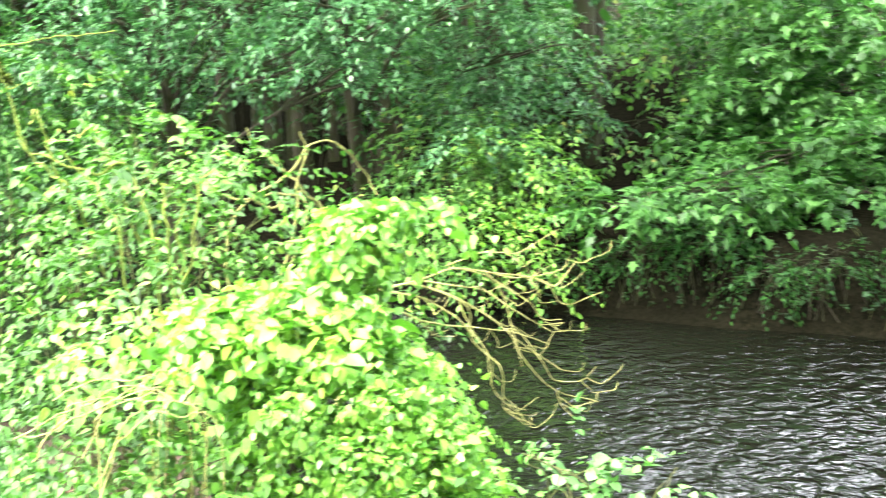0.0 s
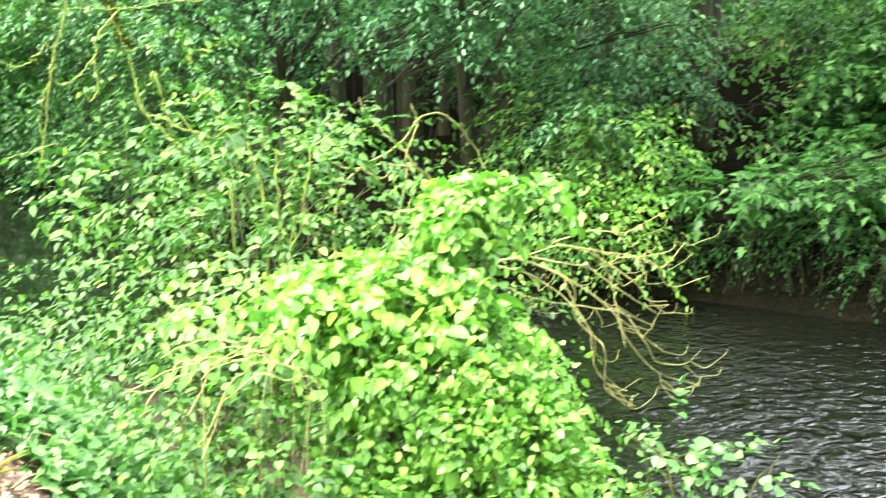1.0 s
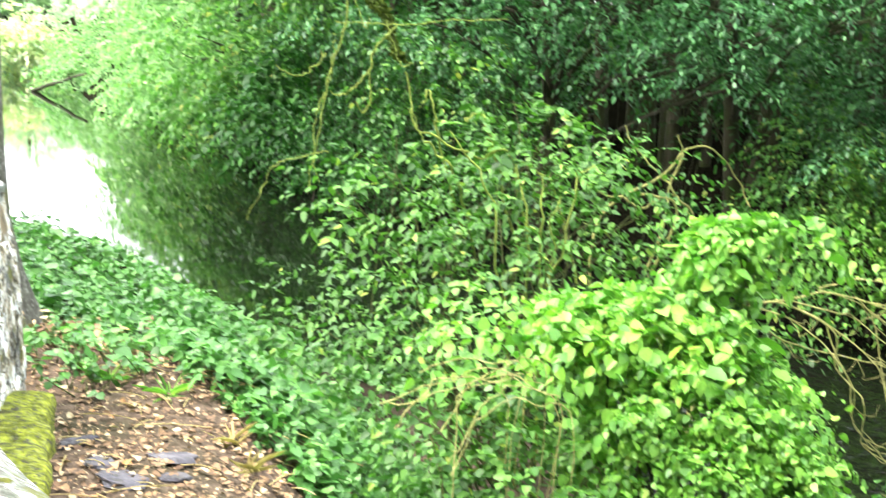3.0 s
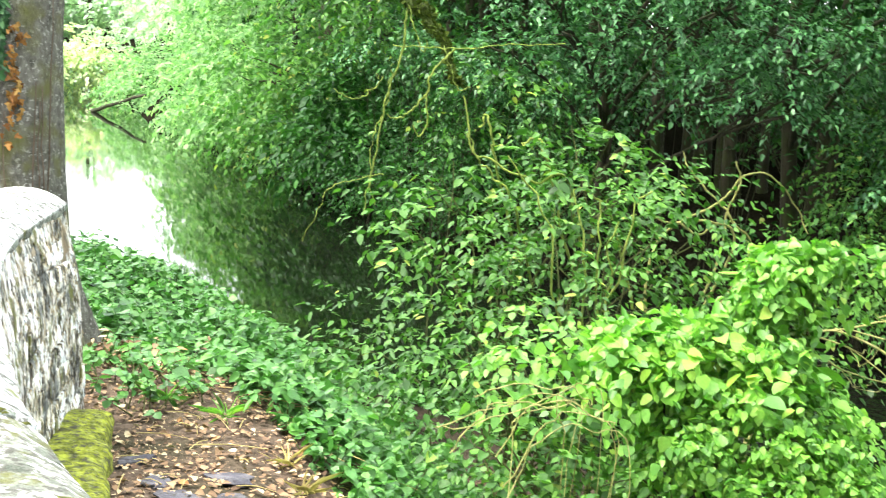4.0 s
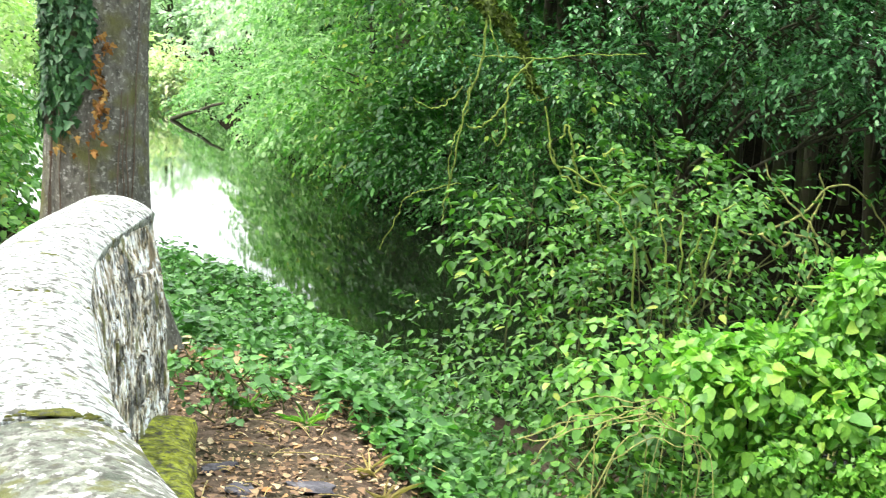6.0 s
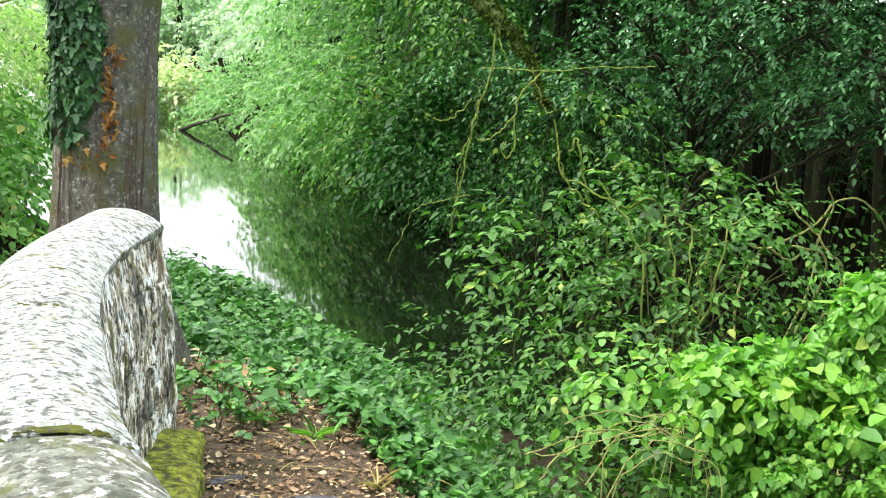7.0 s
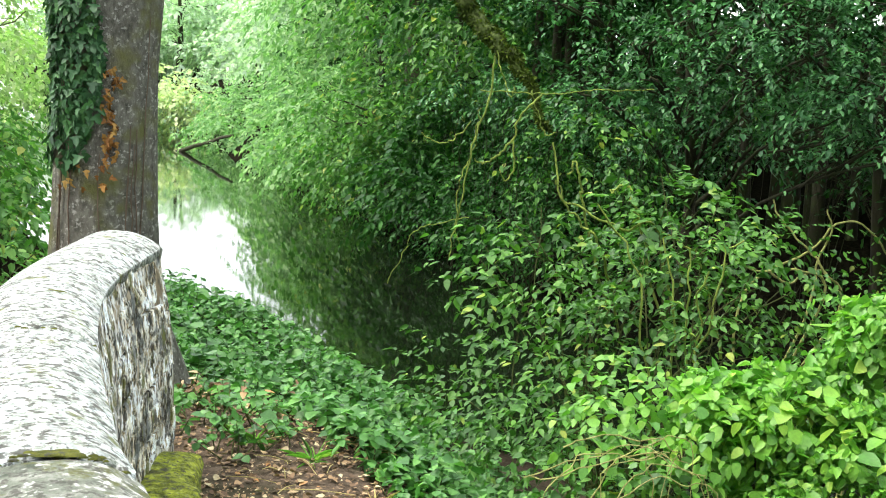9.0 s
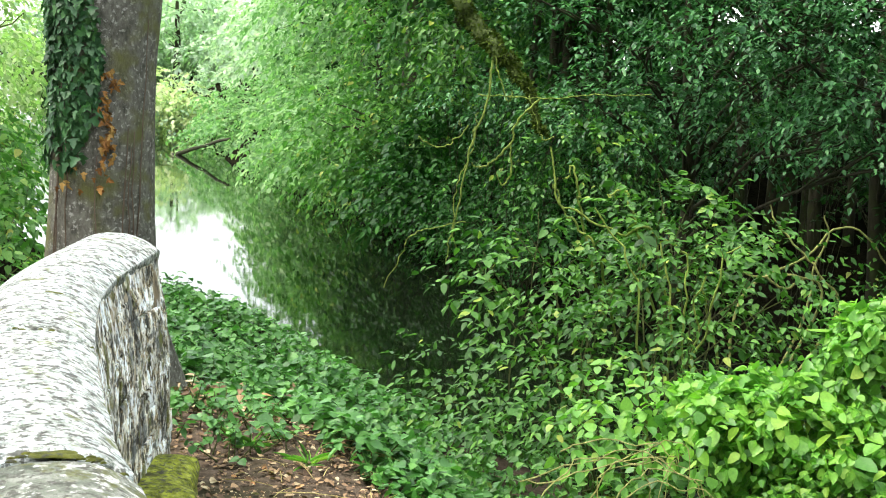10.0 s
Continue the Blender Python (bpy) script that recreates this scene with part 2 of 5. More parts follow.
M_rock = stone_material("slate_rock", [(0.35, (0.03, 0.03, 0.036)), (0.65, (0.1, 0.1, 0.115))], moss_level=0.8, lichen=0.06)
M_moss_dark = stone_material("moss_cushion", [(0.35, (0.05, 0.06, 0.01)), (0.65, (0.13, 0.14, 0.025))], moss_level=0.9, lichen=0.0, scale=40.0, speck=60.0)

# ---- builders ----
rng = np.random.default_rng(7)


def empty(name, at=(0, 0, 0), label="", category="", group="", kind=""):
    ob = new(name)
    ob.location = at
    return tagged(ob, label, category, group, kind)


def mesh_object(name, verts, faces, mat, parent=None, label="", smooth=True, kind=""):
    me = bpy.data.meshes.new(name)
    if isinstance(faces, np.ndarray):
        v = np.asarray(verts, np.float32)
        n, k = faces.shape
        me.vertices.add(len(v))
        me.vertices.foreach_set("co", v.ravel())
        me.loops.add(n * k)
        me.loops.foreach_set("vertex_index", faces.ravel().astype(np.int32))
        me.polygons.add(n)
        me.polygons.foreach_set("loop_start", np.arange(0, n * k, k, dtype=np.int32))
        me.update(calc_edges=True)
    else:
        me.from_pydata([tuple(p) for p in verts], [], faces)
    if smooth:
        me.polygons.foreach_set("use_smooth", np.ones(len(me.polygons), bool))
    me.materials.append(mat)
    ob = new(name, me)
    if parent is not None:
        ob.parent = parent
        ob.matrix_parent_inverse = Matrix.Translation(-Vector(parent.location)) if parent.parent is None else Matrix()
    return tagged(ob, label, kind=kind)


def unit(v):
    return v / np.maximum(np.linalg.norm(v, axis=-1, keepdims=True), 1e-9)


# leaf outlines: (across, along) of one half from the stalk to the tip
OVAL = ((0.27, 0.26), (0.24, 0.62))
BROAD = ((0.42, 0.22), (0.36, 0.6))
HEART = ((0.3, 0.03), (0.43, 0.28), (0.27, 0.66))
MAPLE = ((0.32, 0.02), (0.2, 0.2), (0.52, 0.42), (0.24, 0.5), (0.2, 0.72))
ROUND = ((0.33, 0.06), (0.45, 0.34), (0.29, 0.74))
LOBED = ((0.5, 0.2), (0.2, 0.42), (0.26, 0.6))


def leaf_arrays(P, axis, up, size, outline=OVAL, fold=0.12, droop=0.18):
    """Vertices and faces of folded, drooping leaves."""
    axis = unit(axis)
    side = unit(np.cross(axis, up))
    nor = np.cross(side, axis)
    k, n = len(outline), len(P)
    vary = np.random.default_rng(n)
    wide = vary.uniform(0.68, 1.22, n)[:, None]
    curl = droop * vary.uniform(0.2, 2.2, n)[:, None]
    bent = fold * vary.uniform(-0.6, 1.8, n)[:, None]
    skew = vary.normal(0, 0.09, n)[:, None]
    tpl = [(0, 0)] + [(-w, l) for w, l in outline] + [(0, 1)] + [(w, l) for w, l in outline[::-1]]
    S = size[:, None]
    v = np.stack([P + S * ((a * wide + skew * l * l) * side + l * axis + (bent * abs(a) / 0.4 - curl * l * l) * nor) for a, l in tpl], 1)
    base = np.arange(n)[:, None] * len(tpl)
    left = [0] + list(range(k + 1, 0, -1))
    right = [0] + list(range(2 * k + 1, k, -1))
    f = np.concatenate([base + np.array([left]), base + np.array([right])])
    return v.reshape(-1, 3), f


def sprays(base, way, length, count, size, droop=0.4, spread=0.75, jitter=0.25, tilt=0.33):
    """Leaves in two rows along drooping twigs. Returns leaf places, axes, ups, sizes and the twigs' points."""
    n = len(base)
    s = np.linspace(0.12, 1.0, count)[None, :, None]
    way = unit(way)
    bend = np.zeros((n, 1, 3))
    bend[..., 2] = -droop
    L = length[:, None, None]
    pts = base[:, None] + L * (way[:, None] * s + bend * s * s)
    tang = unit(way[:, None] + 2 * bend * s)
    side = unit(np.cross(tang, np.array([0, 0, 1.0])) + 1e-4)
    sign = np.where(np.arange(count) % 2 == 0, 1.0, -1.0)[None, :, None]
    ax = tang * (1 - spread * 0.6) + side * sign * spread + rng.normal(0, jitter, (n, count, 3))
    ax[..., 2] -= 0.15
    ax[:, -1] = tang[:, -1]
    up = np.array([0, 0, 1.0]) + rng.normal(0, tilt, (n, count, 3))
    sz = size * rng.uniform(0.6, 1.2, (n, count))
    pts = pts + rng.normal(0, 0.12, pts.shape) * size
    return pts.reshape(-1, 3), ax.reshape(-1, 3), up.reshape(-1, 3), sz.ravel()


def tube_arrays(path, r0, r1, sides=6, off=0):
    path = np.asarray(path, float)
    n = len(path)
    tan = unit(np.gradient(path, axis=0))
    ref = np.array([0.31, 0.95, 0.05]) if abs(tan[0, 2]) > 0.7 else np.array([0, 0, 1.0])
    a = unit(np.cross(tan, ref))
    bb = np.cross(tan, a)
    r = np.linspace(r0, r1, n)[:, None, None] if np.isscalar(r0) else np.asarray(r0)[:, None, None]
    th = np.linspace(0, 2 * np.pi, sides, endpoint=False)[None, :, None]
    v = path[:, None] + r * (np.cos(th) * a[:, None] + np.sin(th) * bb[:, None])
    v = v.reshape(-1, 3)
    i, j = np.meshgrid(np.arange(n - 1), np.arange(sides), indexing="ij")
    q = np.stack([i * sides + j, i * sides + (j + 1) % sides, (i + 1) * sides + (j + 1) % sides, (i + 1) * sides + j], -1).reshape(-1, 4)
    return v, q + off


def curve(points, n=12, wob=0.0):
    """A smooth path through a few points."""
    p = np.asarray(points, float)
    if len(p) == 2:
        out = p[0] + (p[1] - p[0]) * np.linspace(0, 1, n)[:, None]
    else:
        q = np.vstack([2 * p[0] - p[1], p, 2 * p[-1] - p[-2]])
        out = []
        for u in np.linspace(0, len(p) - 1 - 1e-6, n):
            k = int(u)
            t = u - k
            a, b_, c_, d_ = q[k:k + 4]
            out.append(0.5 * (2 * b_ + (c_ - a) * t + (2 * a - 5 * b_ + 4 * c_ - d_) * t * t + (3 * b_ - a - 3 * c_ + d_) * t ** 3))
        out = np.array(out)
    if wob:
        w = rng.normal(0, wob, out.shape)
        w[0] = 0
        out = out + (w + np.roll(w, 1, 0)) / 2
    return out


def branches(name, specs, mat, parent, sides=6):
    """Each branch a part of its own."""
    for path, r0, r1 in specs:
        v, q = tube_arrays(path, r0, r1, sides)
        mesh_object(name, v, q, mat, parent)


def tubes(name, specs, mat, parent, sides=5, label="", kind="stuff"):
    """Many thin twigs joined into one mesh: specs are (path, r0, r1)."""
    V, F, off = [], [], 0
    for path, r0, r1 in specs:
        v, q = tube_arrays(path, r0, r1, sides, off)
        V.append(v)
        F.append(q)
        off += len(v)
    return mesh_object(name, np.vstack(V), np.vstack(F), mat, parent, label, kind=kind)


def foliage(name, arrays, mat, parent, outline=OVAL, label="", droop=0.18, fold=0.12):
    v, f = leaf_arrays(*arrays, outline=outline, droop=droop, fold=fold)
    return mesh_object(name, v, f, mat, parent, label, smooth=False, kind="stuff")


def joined(*sets):
    return tuple(np.concatenate([s[i] for s in sets]) for i in range(4))


def single_leaves(arrays, mat, parent, outline, number, name="leaf"):
    """Leaves as objects of their own on a few shared meshes."""
    P, ax, up, sz = arrays
    shapes = []
    for k in range(4):
        v, f = leaf_arrays(np.zeros((1, 3)), np.array([[0, 1.0, 0]]), np.array([[0, 0, 1.0]]), np.ones(1), outline, 0.08 + 0.03 * k, 0.1 + 0.07 * k)
        me = bpy.data.meshes.new(name)
        me.from_pydata([tuple(p) for p in v], [], [tuple(int(i) for i in q) for q in f])
        me.materials.append(mat)
        shapes.append(me)
    inv = Matrix.Translation(-Vector(parent.location))
    for k in range(min(number, len(P))):
        y = Vector(ax[k]).normalized()
        x = y.cross(Vector(up[k])).normalized()
        z = x.cross(y)
        m = Matrix((x, y, z)).transposed().to_4x4()
        m.translation = P[k]
        ob = new(name, shapes[k % 4])
        ob.parent = parent
        ob.matrix_parent_inverse = inv
        ob.matrix_basis = m @ Matrix.Diagonal((sz[k], sz[k], sz[k], 1))


# ---- ground and river ----
WATER = -1.4
NEAR = [(2.7, -40), (2.6, 0), (2.6, 3), (2.5, 5.4), (2.0, 7.4), (0.6, 9.4), (-0.9, 11.2), (-2.2, 14.0), (-4.0, 15.6), (-6.6, 19.5), (-10.5, 28), (-15, 42), (-30, 75), (-60, 130)]
FAR = [(9.5, -40), (9.2, 3), (8.0, 8), (7.1, 10.2), (6.5, 10.8), (5.3, 12.1), (2.6, 15.6), (0.2, 19.5), (-2.1, 24.5), (-4.2, 30), (-8.5, 41), (-19, 72), (-45, 130)]
WALL_EDGE = [(9.0, 0.35), (5.0, 0.35), (2.0, 0.5), (0.9, 0.78), (0.1, 1.25), (-0.38, 1.8), (-0.73, 2.4), (-1.01, 3.1), (-1.29, 4.0), (-1.42, 4.66), (-1.465, 5.5)]


def seg_dist(x, y, line):
    d = np.full(np.shape(x), 1e9)
    for (ax, ay), (bx, by) in zip(line[:-1], line[1:]):
        vx, vy = bx - ax, by - ay
        t = np.clip(((x - ax) * vx + (y - ay) * vy) / (vx * vx + vy * vy), 0, 1)
        d = np.minimum(d, np.hypot(x - ax - t * vx, y - ay - t * vy))
    return d


def in_river(x, y):
    poly = NEAR + FAR[::-1]
    inside = np.zeros(np.shape(x), bool)
    for (ax, ay), (bx, by) in zip(poly, poly[1:] + poly[:1]):
        cross = (ay > y) != (by > y)
        with np.errstate(divide="ignore", invalid="ignore"):
            inside ^= cross & (x < (bx - ax) * (y - ay) / (by - ay + 1e-12) + ax)
    return inside


def step(a, b_, x):
    t = np.clip((x - a) / (b_ - a), 0, 1)
    return t * t * (3 - 2 * t)


def height(x, y):
    x, y = np.asarray(x, float), np.asarray(y, float)
    dn, df = seg_dist(x, y, NEAR), seg_dist(x, y, FAR)
    wet = in_river(x, y)
    near_h = WATER + 0.25 * step(0, 0.3, dn) + 1.15 * np.clip(dn / 5.0, 0, 1)
    far_h = WATER + 0.75 * step(0, 0.8, df) + 1.1 * step(0, 9, df)
    h = np.where(dn < df, near_h, far_h)
    dw = seg_dist(x, y, WALL_EDGE)
    h = np.where(~wet, h + (np.maximum(h, 0.0) - h) * (1 - step(0.7, 1.7, dw)), h)
    bed = WATER - 0.9 * step(0, 1.5, np.minimum(dn, df)) - 0.02
    return np.where(wet, bed, h) + 0.03 * np.sin(3.1 * x + 1.7 * y) * np.sin(2.3 * y - x)


def axis_steps(lo, hi, fine_lo, fine_hi, d):
    core = np.arange(fine_lo, fine_hi, d)
    out_hi = fine_hi + (hi - fine_hi) * np.linspace(0, 1, 40) ** 2.6
    out_lo = fine_lo - (fine_lo - lo) * np.linspace(0, 1, 40)[1:] ** 2.6
    return np.concatenate([out_lo[::-1], core, out_hi])


gx, gy = axis_steps(-600, 600, -8, 12, 0.16), axis_steps(-600, 900, -2, 26, 0.16)
X, Y = np.meshgrid(gx, gy, indexing="ij")
Z = height(X, Y)
ni, nj = X.shape
ii, jj = np.meshgrid(np.arange(ni - 1), np.arange(nj - 1), indexing="ij")
quads = np.stack([ii * nj + jj, (ii + 1) * nj + jj, (ii + 1) * nj + jj + 1, ii * nj + jj + 1], -1).reshape(-1, 4)
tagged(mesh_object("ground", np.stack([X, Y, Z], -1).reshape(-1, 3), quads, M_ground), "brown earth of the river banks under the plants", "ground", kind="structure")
water = mesh_object("river_water", [(-120, -45, WATER), (40, -45, WATER), (40, 160, WATER), (-120, 160, WATER)], [(0, 1, 2, 3)], M_water, smooth=False)
tagged(water, "dark still river water, rippled where it flows faster", "river", kind="structure")

# ---- bridge parapet ----
edge = curve([(x, y, 0) for x, y in WALL_EDGE], 81)[:, :2]
seg = np.concatenate([[0], np.cumsum(np.linalg.norm(np.diff(edge, axis=0), axis=1))])
TOTAL = seg[-1]


def wall_frame(s):
    """A point of the wall's river-side edge at s metres, its way and its outward normal."""
    p = np.array([np.interp(s, seg, edge[:, k]) for k in (0, 1)])
    q = np.array([np.interp(min(s + 0.05, TOTAL), seg, edge[:, k]) for k in (0, 1)])
    o = np.array([np.interp(min(s + 0.05, TOTAL) - 0.05, seg, edge[:, k]) for k in (0, 1)])
    w = (q - o) / np.linalg.norm(q - o)
    return p, w, np.array([w[1], -w[0]])


def sweep(name, s0, s1, profile, mat, parent, n, label="", rough=0.0, cap_round=0.0, smooth=True, sharp=(), place=None):
    """A closed profile of (outwards, z) carried along the wall, with worn faces."""
    V, F, m = [], [], len(profile)
    ss = np.linspace(s0, s1, n)
    for k, s in enumerate(ss):
        p, w, o = (place or wall_frame)(s)
        for a, z in profile:
            shrink = 0.0
            if k in (0, n - 1) and cap_round:
                shrink = cap_round
            d = noise.noise((p[0] * 5 + a * 7, p[1] * 5, z * 6)) * rough
            mid = -0.16
            V.append((*(p + o * (a + (mid - a) * shrink + d)), z * (1 - 0.015 * (shrink > 0)) + d * 0.6))
    for k in range(n - 1):
        for j in range(m):
            F.append((k * m + j, k * m + (j + 1) % m, (k + 1) * m + (j + 1) % m, (k + 1) * m + j))
    F.append(tuple(range(m))[::-1])
    F.append(tuple((n - 1) * m + j for j in range(m)))
    ob = mesh_object(name, V, F, mat, parent, label, smooth=smooth)
    if sharp:
        flag = ob.data.attributes.new("sharp_edge", "BOOLEAN", "EDGE")
        for e in ob.data.edges:
            p, q = e.vertices
            flag.data[e.index].value = p % m == q % m and p % m in sharp
    return ob


parapet = empty("parapet_wall", (-1.2, 3.8, 0), "curved stone bridge parapet with rounded lichen-covered coping", "wall", kind="structure")
EDGE_Z, CROWN = 0.85, 0.06
dome = [(0.0, EDGE_Z - 0.045), (0.008, EDGE_Z - 0.006)] + [(-0.16 + 0.168 * math.cos(a), EDGE_Z + CROWN * (1 - abs(math.cos(a)) ** 2.4)) for a in np.linspace(0.02, math.pi - 0.04, 15)] + [(-0.332, EDGE_Z - 0.02), (-0.326, EDGE_Z - 0.045)]
s_end = TOTAL
copings = {}
for k, (s0, s1) in enumerate(((s_end - 1.95, s_end), (s_end - 3.08, s_end - 1.956), (s_end - 4.9, s_end - 3.092), (s_end - 6.5, s_end - 4.915), (s_end - 8.2, s_end - 6.515), (s_end - 10.0, s_end - 8.215), (0.0, s_end - 10.015))):
    copings[s0] = sweep("coping_stone", s0, s1, dome, M_coping if k < 2 else M_coping_grey, parapet, 40, "rounded pale stone coping crusted with lichen" if k < 2 else "rounded grey weathered coping stone", rough=0.008, cap_round=0.04, sharp=(1, 2))


def moss_clump(s, across, size, flat):
    """A cushion of moss on the coping, s metres along the wall."""
    p, w, o = wall_frame(s)
    x, y = p + o * across
    t = (across + 0.16) / 0.168
    z = EDGE_Z + CROWN * (1 - min(1.0, abs(t)) ** 2.4)
    V, F = [], []
    for i, k in enumerate((1.0, 0.8, 0.45)):
        for j in range(9):
            a = j * 2 * math.pi / 9
            r = size * k * (1 + 0.35 * noise.noise((x * 20 + math.cos(a), y * 20 + math.sin(a), 0)))
            du, dv = r * math.cos(a) * 0.6, r * math.sin(a) * 1.5
            V.append((x + w[0] * du + o[0] * dv, y + w[1] * du + o[1] * dv, z - 0.006 + flat * (0, 0.7, 1.0)[i] - 0.25 * abs(dv) * abs(t)))
    for i in range(2):
        for j in range(9):
            F.append((i * 9 + j, i * 9 + (j + 1) % 9, i * 9 + 9 + (j + 1) % 9, i * 9 + 9 + j))
    F.append(tuple(range(18, 27)))
    mesh_object("moss_clump", V, F, M_moss_dark, copings[max(q for q in copings if q <= s + 0.03)], "dark green cushion of moss")


moss_row = random.Random(2)
for s_, n_ in ((s_end - 1.953, 7), (s_end - 3.086, 26)):
    for k in range(n_):
        moss_clump(s_ + moss_row.uniform(-0.02, 0.02), -0.02 - 0.27 * k / n_ + moss_row.uniform(-0.02, 0.02), moss_row.uniform(0.004, 0.008) + (0.014 if 8 < k < 15 else 0), 0.004)
for s_, a_, r_ in ((s_end - 1.42, -0.14, 0.035), (s_end - 1.5, -0.17, 0.02), (s_end - 0.5, -0.05, 0.015), (s_end - 2.5, -0.24, 0.02), (s_end - 3.7, -0.2, 0.03), (s_end - 3.6, -0.08, 0.02)):
    moss_clump(s_, a_, r_, 0.007)
def lean(z):
    """How far the face stands out below the coping."""
    d = max(0.0, EDGE_Z - 0.043 - z)
    return 0.05 * (1 - math.exp(-d / 0.2)) + 0.04 * d


core = [(-0.32, EDGE_Z - 0.043), (-0.32, -1.6)] + [(lean(z) - 0.008, z) for z in (-1.6, -0.4, 0.1, 0.3, 0.5, 0.65, 0.75, EDGE_Z - 0.043)]
sweep("wall_core", 0.0, s_end - 0.02, core, M_face, parapet, 90, "weathered rubble stone face", rough=0.03)


def plinth_line(s):
    """The straight mossy block at the foot of the wall's end: a point of its outer edge, its way and its outward normal."""
    a, b = np.array([-1.0, 4.1]), np.array([-1.225, 5.22])
    w = (b - a) / np.linalg.norm(b - a)
    return a + w * s, w, np.array([w[1], -w[0]])


ledge = [(-0.4, -0.8), (0.0, -0.8), (0.004, -0.2), (0.0, 0.0), (0.002, 0.06), (-0.012, 0.088), (-0.05, 0.1), (-0.1, 0.104), (-0.16, 0.106), (-0.22, 0.11), (-0.4, 0.112)]
sweep("plinth", 0.0, 1.14, ledge, M_moss, parapet, 120, "low plinth stone thick with green moss", rough=0.03, sharp=(4, 5), place=plinth_line)


def wall_stone(s0, s1, z0, z1, proud):
    """One rubble stone of the river-side face: a bulging block with worn corners."""
    V, k = [], 0.012
    for depth, inset in ((-0.03, 0.0), (proud * 0.55, 0.0), (proud, k)):
        for s, z in ((s0 + inset, z0 + inset), (s1 - inset, z0 + inset), (s1 - inset, z1 - inset), (s0 + inset, z1 - inset)):
            p, w, o = wall_frame(min(s, TOTAL - 0.005))
            j = 0.006 * noise.noise((s * 9, z * 9, depth * 5))
            V.append((*(p + o * (depth + j + lean(z)) + w * j), z + j))
    F = [(8, 9, 10, 11)]
    for a in (0, 4):
        for i in range(4):
            F.append((a + i, a + (i + 1) % 4, a + 4 + (i + 1) % 4, a + 4 + i))
    return mesh_object("stone", V, F, M_stone, parapet, smooth=False)


z_, row = 0.08, random.Random(4)
while z_ < EDGE_Z - 0.05:
    dz = row.uniform(0.05, 0.1)
    z2 = min(z_ + dz, EDGE_Z - 0.012)
    if EDGE_Z - 0.012 - z2 < 0.06:
        z2 = EDGE_Z - 0.012
    s_ = s_end - 3.3 + row.uniform(0, 0.15)
    while s_ < s_end - 0.1:
        e_ = min(s_ + row.uniform(0.06, 0.22), s_end - 0.05)
        wall_stone(s_, e_ - 0.004, z_ + row.uniform(-0.012, 0.008), z2 - 0.003 + row.uniform(-0.01, 0.012), row.uniform(-0.001, 0.007))
        s_ = e_
    z_ = z2
deck = mesh_object("road", [(-14, -14, 0.0), (14, -14, 0.0), (14, 0.1, 0.0), (0.6, 0.5, 0.0), (-0.3, 1.2, 0.0), (-1.0, 2.2, 0.0), (-1.6, 3.6, 0.0), (-1.95, 5.4, 0.0), (-2.6, 6.2, 0.02), (-14, 6.2, 0.02)], [tuple(range(10))], M_asphalt, smooth=False)
for v in deck.data.vertices:
    v.co.z += 0.06
tagged(deck, "grey worn asphalt of the bridge road", "road", kind="structure")

# ---- plants ----
def rand_dirs(n, up_lo=-0.2, up_hi=0.7):
    th = rng.uniform(0, 2 * np.pi, n)
    z = rng.uniform(up_lo, up_hi, n)
    r = np.sqrt(np.maximum(1 - z * z, 0.05))
    return np.stack([r * np.cos(th), r * np.sin(th), z], -1)


def shell_sprays(centre, radii, n, count, size, length, droop=0.4, lo=0.55, floor=None, z_lo=-0.6, tilt=0.33):
    """Sprays that leave an ellipsoid-shaped crown outwards, denser to its skin."""
    d = rand_dirs(n, z_lo, 1.0)
    k = rng.uniform(lo, 1.0, n)[:, None] * (1 + 0.18 * np.sin(5 * d[:, :1] + 3 * d[:, 1:2]) * np.cos(4 * d[:, 2:]))
    base = np.asarray(centre) + d * k * np.asarray(radii)
    if max(radii) > 1.15:
        clump = np.array([noise.noise(Vector(p) * 1.05) + 0.5 * noise.noise(Vector(p) * 2.6) for p in base])
        base = np.where((clump > rng.uniform(-0.4, 0.05, n))[:, None], base, base[np.argsort(-clump)[rng.integers(0, max(n // 2, 1), n)]] + rng.normal(0, 0.12, (n, 3)))
    if floor is not None:
        base[:, 2] = np.maximum(base[:, 2], floor + rng.uniform(0, 0.3, n))
    way = d * np.array([1, 1, 0.5]) + rng.normal(0, 0.35, (n, 3))
    return sprays(base, way, rng.uniform(0.6, 1.3, n) * length, count, size, droop, tilt=tilt)


